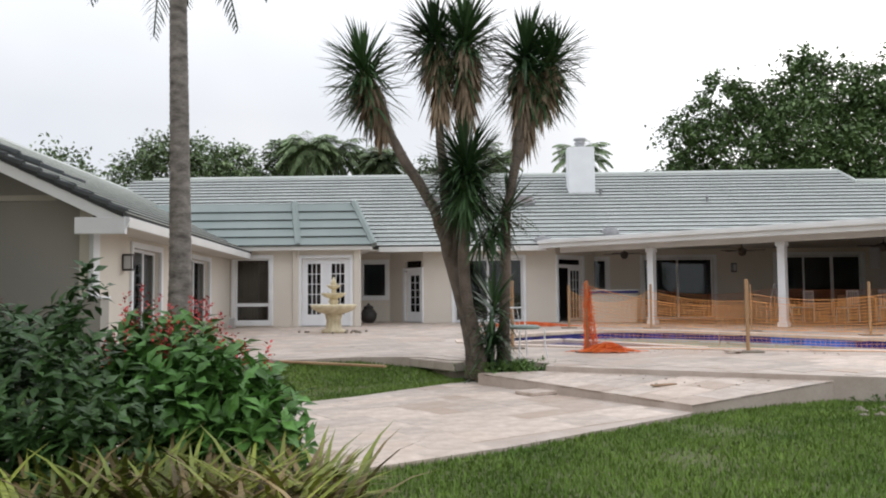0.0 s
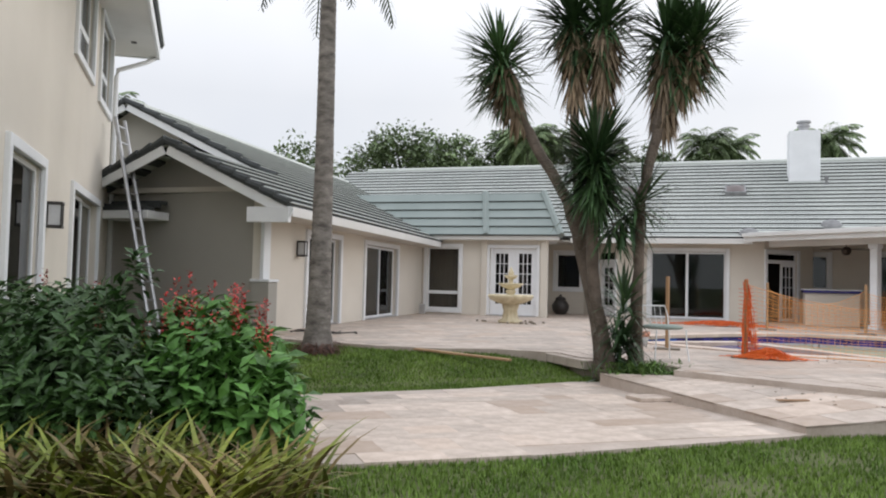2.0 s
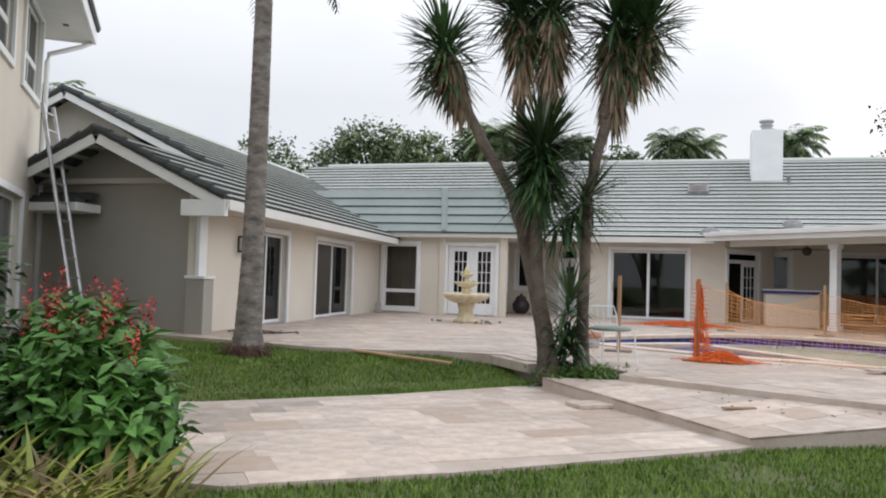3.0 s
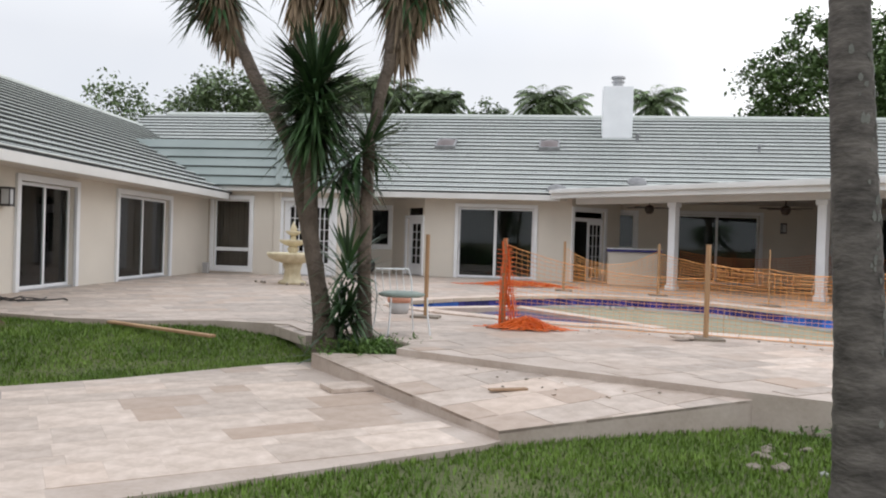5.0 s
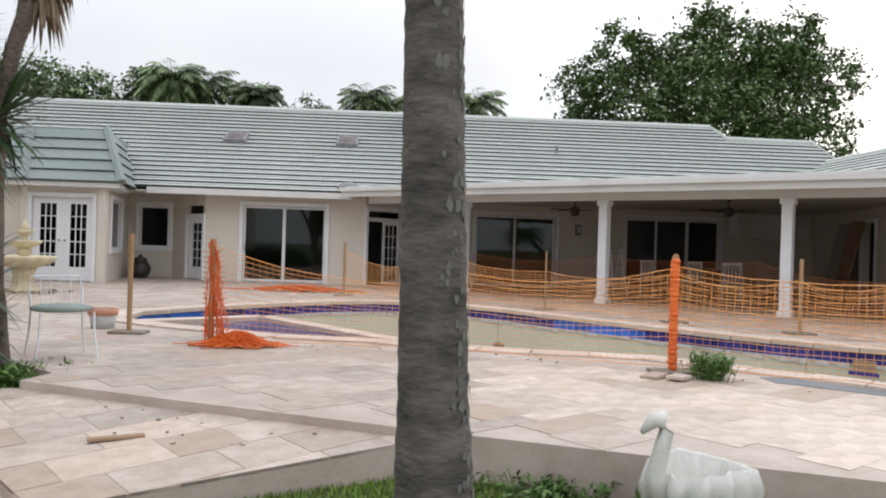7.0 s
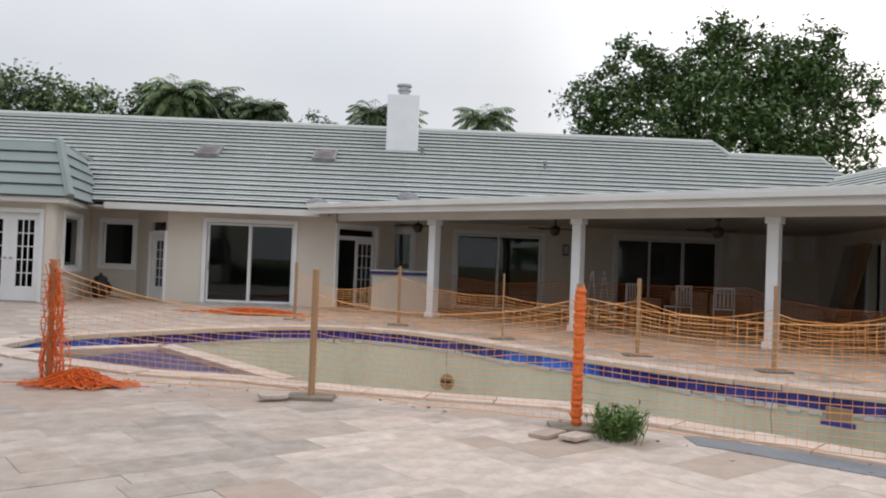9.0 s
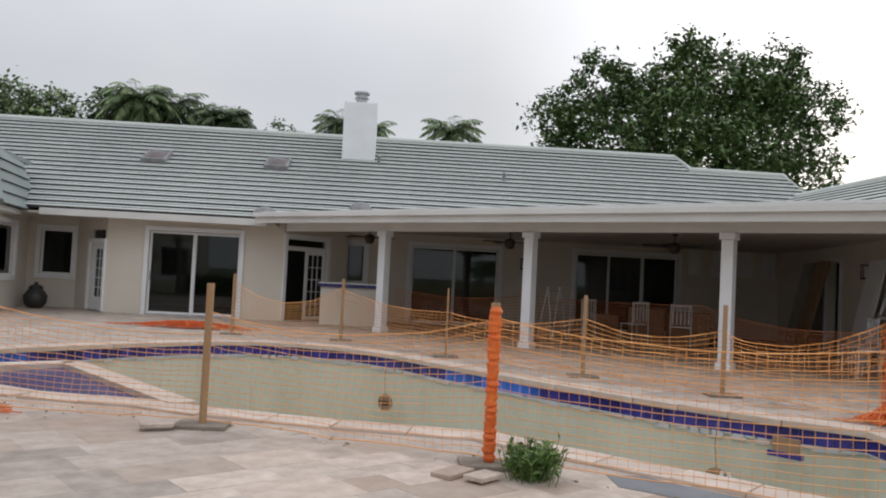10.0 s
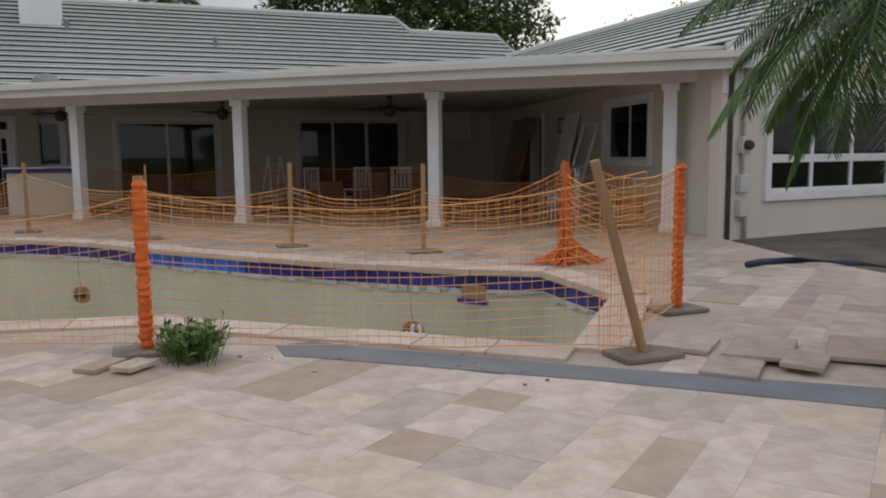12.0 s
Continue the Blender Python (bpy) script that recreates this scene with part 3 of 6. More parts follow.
wroof = thing("roof_wing", "grey-green flat tile roof over the bedroom wing", "roof", kind="structure")
wd = Vector((A1[0] - A0[0], A1[1] - A0[1], 0)).normalized()
wout = Vector((wd.y, -wd.x, 0))
e0 = Vector((*A0, 0)) + wout * 0.65 - wd * 0.42
e0.z = 2.52
e1 = e0 + wd * 22.5
wup = -wout + Vector((0, 0, 0.475))
hyp = math.hypot(1, 0.475)
roof_plane(wroof, e0, e1, wup, 2.38 * hyp, 7)
roof_plane(wroof, e0 + wd * 4.1 - wout * 2.38 + Vector((0, 0, 2.38 * 0.475)), e1 - wout * 2.38 + Vector((0, 0, 2.38 * 0.475)), wup, 3.74 * hyp, 11)
lup = wout + Vector((0, 0, 0.475))
q0 = e0 - wout * 4.76
roof_plane(wroof, q0, q0 + wd * 4.4, lup, 2.38 * hyp, 7)
q1 = e0 + wd * 4.1 - wout * 12.24
roof_plane(wroof, q1, q1 + wd * 19.6, lup, 6.12 * hyp, 18)


def beam(name, a, b, w_, h, mat, parent=None, label="", lift=0.0, bevel=0.006):
    a, b = Vector(a), Vector(b)
    x = (b - a).normalized()
    y = Vector((0, 0, 1)).cross(x).normalized()
    z = x.cross(y)
    m = Matrix((x, y, z)).transposed().to_4x4()
    m.translation = a
    bm_ = bmnew()
    box(bm_, 0, (b - a).length, -w_ / 2, w_ / 2, lift, lift + h, m)
    return part(name, bm_, mat, parent, label, bevel=bevel)


r0 = e0 + wd * 0.02 + Vector((0, 0, -0.02))
pk0 = r0 - wout * 2.38 + Vector((0, 0, 2.38 * 0.475))
beam("barge_board", r0 + Vector((0, 0, -0.2)), pk0 + Vector((0, 0, -0.2)), 0.04, 0.19, WHITE, wroof, "white barge board")
beam("barge_board", pk0 + Vector((0, 0, -0.2)), pk0 - wout * 2.38 + Vector((0, 0, -2.38 * 0.475 - 0.2)), 0.04, 0.19, WHITE, wroof, "white barge board")
r2 = r0 + wd * 4.12
pk2 = r2 - wout * 6.12 + Vector((0, 0, 6.12 * 0.475))
beam("barge_board", r2 - wout * 2.2 + Vector((0, 0, 2.2 * 0.475 - 0.2)), pk2 + Vector((0, 0, -0.2)), 0.05, 0.22, WHITE, wroof, "white barge board")
beam("barge_board", pk2 + Vector((0, 0, -0.2)), pk2 - wout * 4 + Vector((0, 0, -4 * 0.475 - 0.2)), 0.05, 0.22, WHITE, wroof, "white barge board")
for a_, b_ in ((r0 + Vector((0, 0, 0.02)), pk0 + Vector((0, 0, 0.02))), (pk0 + Vector((0, 0, 0.02)), pk0 - wout * 2.38 + Vector((0, 0, -2.38 * 0.475))), (r2 - wout * 2.2 + Vector((0, 0, 2.2 * 0.475)), pk2), (pk2, pk2 - wout * 4 + Vector((0, 0, -4 * 0.475)))):
    bm = bmnew()
    k = 9
    for i in range(k):
        p, q = a_.lerp(b_, i / k), a_.lerp(b_, (i + 1.12) / k)
        tube(bm, [p + Vector((0, 0, 0.05)), q + Vector((0, 0, 0.02))], [0.085, 0.065], 8)
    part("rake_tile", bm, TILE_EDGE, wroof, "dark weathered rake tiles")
bm = bmnew()
tube(bm, [pk2 + Vector((0, 0, 0.03)), pk2 + wd * 17 + Vector((0, 0, 0.03))], 0.09, 8)
part("ridge_cap", bm, TILE, wroof)
# rear gable in the darker grey stucco, its shade is in the colour
bm = bmnew()
g2 = r2 + wd * 0.35
for pts in ([g2 - wout * 1.5, pk2 + wd * 0.35 + Vector((0, 0, -0.1)), g2 - wout * 11.0],):
    f = bm.faces.new([bm.verts.new(p) for p in pts])
    r_ = bmesh.ops.extrude_face_region(bm, geom=[f])
    bmesh.ops.translate(bm, verts=[g for g in r_["geom"] if isinstance(g, bmesh.types.BMVert)], vec=wd * 0.15)
tagged(part("wall_gable_rear", bm, STUCCO_GREY), "stucco of the taller rear gable, shade put into its grey colour", "wall", kind="structure")
# wing fascia, gutter
beam("trim_fascia_wing", e0 + wd * 0.1 + Vector((0, 0, -0.17)), e0 + wd * 11.2 + Vector((0, 0, -0.17)), 0.06, 0.165, FASCIA)
tagged(bpy.data.objects["trim_fascia_wing"], "cream painted fascia board along the wing eave", "trim", kind="structure")
bm = bmnew()
box(bm, 0.05, wing_len + 0.2, -0.62, 0.0, 2.36, 2.40, wing_m)
tagged(part("ceiling_wing_soffit", bm, CEILING), "pale soffit under the wing eave", "soffit", kind="structure")
beam("trim_eave_return", e0 - wout * 0.77 + wd * 0.04 + Vector((0, 0, -0.28)), e0 + wd * 0.04 + Vector((0, 0, -0.28)), 0.12, 0.26, WHITE)
tagged(bpy.data.objects["trim_eave_return"], "white boxed eave return on the gable", "trim", kind="structure")

# mansard roof of the bay
mans = thing("roof_bay", "green-grey mansard roof of stacked boards over the bay", "roof", kind="structure")
M_LO = [(-9.0, 23.5), (-4.16, 23.6), (-1.9, 23.6), (-2.55, 27.0)]
M_HI = [(-9.0, 24.6), (-4.5, 24.62), (-2.65, 24.62), (-3.1, 27.0)]
for i in range(3):
    lo0, lo1 = Vector((*M_LO[i], 2.72)), Vector((*M_LO[i + 1], 2.72))
    hi0, hi1 = Vector((*M_HI[i], 4.08)), Vector((*M_HI[i + 1], 4.08))
    nrm = (lo1 - lo0).cross(hi0 - lo0).normalized()
    if nrm.y > 0 and i < 2 or (i == 2 and nrm.x < 0):
        nrm = -nrm
    for k in range(5):
        a_, b_ = k / 5, (k + 1.06) / 5
        bm = bmnew()
        q = [lo0.lerp(hi0, a_) + nrm * 0.06, lo1.lerp(hi1, a_) + nrm * 0.06, lo1.lerp(hi1, b_) + nrm * 0.01, lo0.lerp(hi0, b_) + nrm * 0.01]
        b4 = [lo0.lerp(hi0, a_), lo1.lerp(hi1, a_)]
        vs = [bm.verts.new(p) for p in q + b4]
        bm.faces.new(vs[:4])
        bm.faces.new((vs[4], vs[5], vs[1], vs[0]))
        part("cladding_board", bm, MANSARD, mans)
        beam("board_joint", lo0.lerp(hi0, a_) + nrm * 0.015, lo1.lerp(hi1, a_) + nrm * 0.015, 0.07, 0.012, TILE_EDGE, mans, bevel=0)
for p, q in ((M_LO[1], M_HI[1]), (M_LO[2], M_HI[2])):
    bm = bmnew()
    tube(bm, [(*p, 2.74), (*q, 4.12)], 0.11, 6)
    part("hip_cap", bm, MANSARD, mans, "broad hip capping")
bm = bmnew()
prism(bm, [(-9, 24.6), (-4.65, 24.6), (-2.65, 24.6), (-3.1, 27.6), (-9, 27.6)], 4.0, 4.10)
part("roof_deck", bm, MANSARD, mans)
bm = bmnew()
prism(bm, [(-6.6, 23.6), (-4.3, 23.62), (-1.95, 23.62), (-2.5, 26.0), (-6.6, 26)], 2.6, 2.71)
part("soffit", bm, FASCIA, mans, "cream soffit and fascia")

# chimney, skylights, vents
ch = thing("chimney", "white rendered chimney with a round metal flue cap", "chimney", pose(5.25, 30.9, 4.6))
bm = bmnew()
box(bm, -0.5, 0.5, -0.4, 0.4, 0, 2.25)
part("shaft", bm, WHITE, ch, bevel=0.02)
bm = bmnew()
lathe(bm, [(0.17, 2.25), (0.17, 2.42), (0.22, 2.43), (0.22, 2.47), (0.17, 2.48), (0.17, 2.56), (0.24, 2.57), (0.24, 2.63), (0.1, 2.66)], 20)
part("flue_cap", bm, METAL, ch, "round galvanised flue cap")
rz = lambda y: EZ + (y - EY) * SL
VENTGREY = material("vent_grey", (0.16, 0.16, 0.16), (0.28, 0.28, 0.28), 4, 0.7, 30, 0.1)
SKYGLASS = material("skylight_dome", (0.10, 0.075, 0.07), (0.17, 0.14, 0.135), 2, 0.55, 20, 0)
for x in (-0.47, 2.99):
    sk = thing("skylight", "small square bronze-tinted roof skylight", "skylight", pose(x, 29.55, rz(29.55) + 0.03, math.degrees(math.atan(SL))), group="skylights")
    bm = bmnew()
    for q in ((-0.34, 0.34, -0.4, -0.34), (-0.34, 0.34, 0.34, 0.4), (-0.34, -0.28, -0.34, 0.34), (0.28, 0.34, -0.34, 0.34)):
        box(bm, *q, 0, 0.13)
    part("curb", bm, VENTGREY, sk)
    bm = bmnew()
    bmesh.ops.create_grid(bm, x_segments=8, y_segments=8, size=0.3)
    for vv in bm.verts:
        vv.co.z = 0.12 + 0.1 * (1 - (vv.co.x / 0.3) ** 2) * (1 - (vv.co.y / 0.3) ** 2)
    part("dome", bm, SKYGLASS, sk, "smoky plastic dome", smooth=True)
for x, y in ((5.9, 30.2), (9.6, 29.3), (-6.8, 27.2)):
    bm = bmnew()
    lathe(bm, [(0.05, -0.1), (0.05, 0.2), (0.075, 0.21), (0.075, 0.27), (0.02, 0.29)], 12)
    tagged(part("vent_pipe", bm, VENTGREY, m=pose(x, y, rz(y))), "short grey plumbing vent on the roof", "vent pipe")
for x, y in ((5.6, 26.6), (15.3, 26.9), (3.3, 25.95)):
    bm = bmnew()
    lathe(bm, [(0.3, 0), (0.28, 0.06), (0.2, 0.13), (0.05, 0.17)], 20)
    tagged(part("roof_vent", bm, VENTGREY, m=pose(x, y, rz(y) + 0.04, math.degrees(math.atan(SL)))), "low domed metal vent on the roof tiles", "roof vent")

# ---- porch ----
FA, FB = Vector((3.15, 25.62, 0)), Vector((15.1, 15.08, 0))
fdir = (FB - FA).normalized()
fout = Vector((fdir.y, -fdir.x, 0))
if fout.y > 0:
    fout = -fout
beam("trim_porch_fascia", FA + Vector((0, 0, 2.69)), FB + Vector((0, 0, 2.65)), 0.05, 0.22, FASCIA)
tagged(bpy.data.objects["trim_porch_fascia"], "broad cream fascia around the porch roof", "trim", kind="structure")
beam("trim_porch_gutter", FA + fout * 0.06 + Vector((0, 0, 2.83)), FB + fout * 0.06 + Vector((0, 0, 2.79)), 0.1, 0.1, FASCIA)
tagged(bpy.data.objects["trim_porch_gutter"], "cream box gutter along the porch roof", "gutter", kind="structure")
FC = FB + Vector((1.0, 0.35, 0))
beam("trim_porch_end", FB + Vector((0, 0, 2.655)), FC + Vector((0, 0, 2.655)), 0.05, 0.22, FASCIA)
tagged(bpy.data.objects["trim_porch_end"], "cream fascia at the porch end", "trim", kind="structure")
bm = bmnew()
prism(bm, [(FA.x + 0.1, FA.y + 0.1), (FB.x, FB.y + 0.05), (FC.x, FC.y + 0.1), (17.4, 28.35), (3.3, 28.35)], 2.92, 2.97)
tagged(part("roof_porch", bm, FASCIA), "flat pale metal porch roof", "roof", kind="structure")
bm = bmnew()
prism(bm, [(FA.x + 0.1, FA.y + 0.1), (FB.x, FB.y + 0.05), (FC.x, FC.y + 0.1), (17.3, 28.3), (5.2, 28.3), (3.6, 26.45)], 2.76, 2.80)
tagged(part("ceiling_porch", bm, CEILING), "painted porch ceiling", "ceiling", kind="structure")
COLS = [(6.31 + 2.853 * i, 23.94 - 2.49 * i) for i in range(4)]
beam("trim_porch_beam", Vector((*COLS[0], 2.56)) - fdir * 3.2, Vector((*COLS[3], 2.56)) + fdir * 0.4, 0.2, 0.22, FASCIA)
tagged(bpy.data.objects["trim_porch_beam"], "cream porch beam carried by the columns", "beam", kind="structure")
col = thing("porch_column", "square white painted porch column with plain cap and base", "column", pose(*COLS[0], D, 0, 0, math.degrees(math.atan2(fdir.y, fdir.x))), group="porch columns")
bm = bmnew()
box(bm, -0.1, 0.1, -0.1, 0.1, 0.12, 2.12)
part("shaft", bm, WHITE, col, bevel=0.012)
bm = bmnew()
box(bm, -0.13, 0.13, -0.13, 0.13, 0, 0.12)
part("base", bm, WHITE, col, bevel=0.01)
bm = bmnew()
box(bm, -0.13, 0.13, -0.13, 0.13, 2.12, 2.24)
part("cap", bm, WHITE, col, bevel=0.01)
for c in COLS[1:]:
    copy_thing(col, pose(*c, D, 0, 0, math.degrees(math.atan2(fdir.y, fdir.x))))
# right wing roof
rroof = thing("roof_right_wing", "pale grey-green tile roof over the right wing", "roof", kind="structure")
RZ, RX0, RX1, RY0, RY1 = 2.98, 14.85, 18.5, 15.2, 31.2
RSL = 0.435
rw_ = RX1 - RX0
roof_plane(rroof, (RX0, RY0, RZ), (RX0, RY1, RZ), (1, 0, RSL), rw_ * math.hypot(1, RSL), 11, thick=0.05)
roof_plane(rroof, (RX1 + rw_, RY1, RZ), (RX1 + rw_, RY0, RZ), (-1, 0, RSL), rw_ * math.hypot(1, RSL), 11, thick=0.05)
bm = bmnew()
tube(bm, [(RX1, RY0, RZ + rw_ * RSL + 0.03), (RX1, 29.4, RZ + rw_ * RSL + 0.03)], 0.08, 8)
part("ridge_cap", bm, TILE, rroof, "rounded tile ridge cap")
beam("barge_board", (RX0, RY0 + 0.02, RZ - 0.14), (RX1, RY0 + 0.02, RZ + rw_ * RSL - 0.14), 0.06, 0.15, WHITE, rroof, "broad white barge board")
beam("barge_board", (RX1, RY0 + 0.02, RZ + rw_ * RSL - 0.14), (RX1 + rw_, RY0 + 0.02, RZ - 0.14), 0.06, 0.15, WHITE, rroof, "broad white barge board")
bm = bmnew()
f = bm.faces.new([bm.verts.new(p) for p in ((15.0, 15.62, 2.9), (22.1, 16.5, 2.9), (22.1, 16.5, 3.0), (RX1, 16.05, RZ + rw_ * RSL - 0.08), (15.0, 15.62, 3.05))])
r_ = bmesh.ops.extrude_face_region(bm, geom=[f])
bmesh.ops.translate(bm, verts=[g for g in r_["geom"] if isinstance(g, bmesh.types.BMVert)], vec=(0, 0.15, 0))
bmesh.ops.recalc_face_normals(bm, faces=bm.faces)
tagged(part("wall_right_gable", bm, WHITE), "white boarded gable of the right wing", "wall", kind="structure")

# ---- two-storey house beside the wing ----
T1 = (-8.735, 13.02)
T0 = (T1[0] + 9.6 * 0.588, T1[1] - 9.6 * 0.809)
tm = along(T0, T1)
TL = 9.6
wall("wall_tall", T0, T1, -0.2, 5.85, [(1.2, 2.85, 1.05, 2.45), (5.05, 7.95, 0.35, 2.45), (4.85, 6.55, 4.36, 5.7), (7.5, 9.15, 4.28, 5.7)], label="tan stucco wall of the two-storey house")
slider(tm, 5.05, 7.95, 0.35, 2.45, "white sliding door with closed vertical blinds", panels=2)
window(tm, 1.2, 2.85, 1.05, 2.45, "white-framed ground-floor window of the tall house")
window(tm, 4.85, 6.55, 4.36, 5.7, "upper white window with two lights", cols=2, split=0.4)
window(tm, 7.5, 9.15, 4.28, 5.7, "upper white window with two lights", cols=2, split=0.4)
BLIND = material("vertical_blind", (0.45, 0.46, 0.47), (0.6, 0.61, 0.62), 3, 0.7, 40, 0.05)
bl = thing("vertical_blind", "pale grey vertical blinds hanging closed behind a sliding door", "blind", tm)
for i in range(24):
    bm = bmnew()
    box(bm, -0.045, 0.045, -0.002, 0.002, 0.4, 2.42)
    part("slat", bm, BLIND, bl, m=pose(5.15 + i * 0.118, 0.3, 0, 0, 0, 35))
for q in ((-0.1, TL, 3.5, 3.6), (TL - 0.2, TL - 0.0, 0.21, 3.5)):
    bm = bmnew()
    box(bm, q[0], q[1], q[2], q[3], -0.2, 5.85, tm)
    tagged(part("wall_tall_side", bm, ROOM_SHADE if q[2] > 1 else STUCCO), "wall of the two-storey house", "wall", kind="structure")
bm = bmnew()
box(bm, 0, 0.2, 0.21, 3.5, -0.2, 5.85, tm)
tagged(part("wall_tall_front", bm, STUCCO), "wall of the two-storey house", "wall", kind="structure")
bm = bmnew()
box(bm, -0.3, TL + 0.75, -0.75, 4.0, 5.75, 5.82, tm)
tagged(part("ceiling_tall_soffit", bm, FASCIA), "cream soffit of the two-storey house", "soffit", kind="structure")
bm = bmnew()
for q in ((-0.3, TL + 0.78, -0.8, -0.75), (TL + 0.75, TL + 0.8, -0.75, 4)):
    box(bm, *q, 5.72, 5.98, tm)
tagged(part("trim_tall_fascia", bm, WHITE, bevel=0.01), "white fascia of the two-storey house", "trim", kind="structure")
troof = thing("roof_tall", "grey-green tile roof of the two-storey house", "roof", kind="structure")
p0, p1 = tm @ Vector((-0.3, -0.85, 5.98)), tm @ Vector((TL + 0.8, -0.85, 5.98))
roof_plane(troof, p0, p1, (tm.to_3x3() @ Vector((0, 1, 0.42))), 3.2, 9)
bm = bmnew()
box(bm, TL - 0.34, TL - 0.2, -0.12, -0.02, 5.4, 5.75, tm)
part_vent = tagged(part("soffit_vent", bm, BLACK), "small dark vent grille under the eave", "vent")
part_vent.matrix_world = Matrix.Translation(tm.to_3x3() @ Vector((0, -0.3, 0.343))) @ pose(0, 0, 0)
dn = thing("downspout", "white painted downspout with an elbow at the eave", "downspout")
bm = bmnew()
tube(bm, [tm @ Vector(q) for q in ((TL + 0.7, -0.7, 5.72), (TL + 0.6, -0.55, 5.6), (TL + 0.02, -0.08, 5.25), (TL + 0.0, -0.06, 5.1), (TL + 0.0, -0.06, 0.2))], 0.045, 8)
part("pipe", bm, WHITE, dn, smooth=True)
bm = bmnew()
box(bm, TL - 0.08, TL + 0.08, -0.02, 0.0, 3.0, 3.05, tm)
part("strap", bm, WHITE, dn)
bm = bmnew()
box(bm, 0, 4.92, -0.05, -0.003, 0.84, 0.94, tm)
tagged(part("trim_band", bm, WHITE, bevel=0.01), "white stucco band low on the tall wall", "trim", kind="structure")
# small lean-to roof in the corner
lr = thing("canopy_corner", "small tiled canopy roof in the corner of two walls", "canopy")
bm = bmnew()
box(bm, -8.4, -7.25, 12.35, 12.95, 2.3, 2.45)
part("fascia", bm, WHITE, lr, bevel=0.015)
bm = bmnew()
for i in range(3):
    box(bm, -8.4, -7.28, 12.37 + i * 0.18, 12.57 + i * 0.18, 2.45 + i * 0.07, 2.52 + i * 0.07)
part("tile_course", bm, TILE_EDGE, lr)

# ladder against the corner
lad = thing("ladder", "tall aluminium extension ladder leaning on the house corner", "ladder")
la, lb = Vector((-6.45, 11.75, 0.1)), Vector((-7.9, 12.3, 4.1))
lx = Vector((-0.3, 0.95, 0)).normalized() * 0.19
for s in (-1, 1):
    bm = bmnew()
    tube(bm, [la + lx * s, lb + lx * s], 0.035, 6)
    part("rail", bm, METAL, lad)
for i in range(13):
    bm = bmnew()
    p = la.lerp(lb, (i + 0.5) / 13)
    tube(bm, [p - lx, p + lx], 0.018, 6)
    part("rung", bm, METAL, lad)


# ---- wall lamps ----
def wall_lamp(m, label):
    t = thing("wall_lamp", label, "wall lamp", m, group="wall lamps")
    bm = bmnew()
    box(bm, -0.07, 0.07, -0.02, 0, -0.12, 0.12)
    part("backplate", bm, BLACK, t, bevel=0.006)
    bm = bmnew()
    box(bm, -0.06, 0.06, -0.16, -0.03, -0.13, 0.11)
    part("shade", bm, BLIND, t, "frosted glass shade")
    for sx in (-0.07, 0.055):
        for sy in (-0.175, -0.03):
            bm = bmnew()
            box(bm, sx, sx + 0.015, sy, sy + 0.015, -0.13, 0.11)
            part("cage_bar", bm, BLACK, t)
    for nm, z in (("cap", 0.11), ("tray", -0.16)):
        bm = bmnew()
        box(bm, -0.075, 0.075, -0.18, -0.01, z, z + 0.035)
        part(nm, bm, BLACK, t, bevel=0.004)


wall_lamp(wing_m @ Matrix.Translation((1.5, 0, 1.88)), "dark caged lantern on the tan wing wall")
wall_lamp(bk @ Matrix.Translation((5.1, 0, 2.1)), "dark caged lantern on the porch wall")
wall_lamp(rm @ Matrix.Translation((v(6.5), 0, 2.15)), "dark caged lantern beside the porch doorway")
wall_lamp(tm @ Matrix.Translation((3.25, 0, 1.97)), "dark caged lantern on the tall house")

# ---- ceiling fans ----
FANBROWN = material("fan_brown", (0.03, 0.02, 0.015), (0.07, 0.045, 0.03), 4, 0.5, 40, 0.05)


def fan(x, y, turn):
    t = thing("ceiling_fan", "dark brown five-blade ceiling fan under the porch", "ceiling fan", pose(x, y, 2.76, 0, 0, turn), group="porch fans")
    bm = bmnew()
    lathe(bm, [(0.06, -0.05), (0.07, 0.0)], 14)
    part("canopy", bm, FANBROWN, t)
    bm = bmnew()
    tube(bm, [(0, 0, -0.2), (0, 0, -0.02)], 0.016, 8)
    part("rod", bm, FANBROWN, t)
    bm = bmnew()
    lathe(bm, [(0.05, -0.42), (0.1, -0.38), (0.13, -0.3), (0.12, -0.22), (0.05, -0.18)], 18)
    part("motor", bm, FANBROWN, t, smooth=True)
    for i in range(5):
        bm = bmnew()
        box(bm, 0.12, 0.66, -0.065, 0.065, -0.262, -0.25)
        part("blade", bm, FANBROWN, t, m=pose(0, 0, 0, 6, 0, 72 * i), bevel=0.004)


for q in ((5.9, 25.9, 10), (9.2, 24.6, 40), (12.4, 22.6, 15)):
    fan(*q)

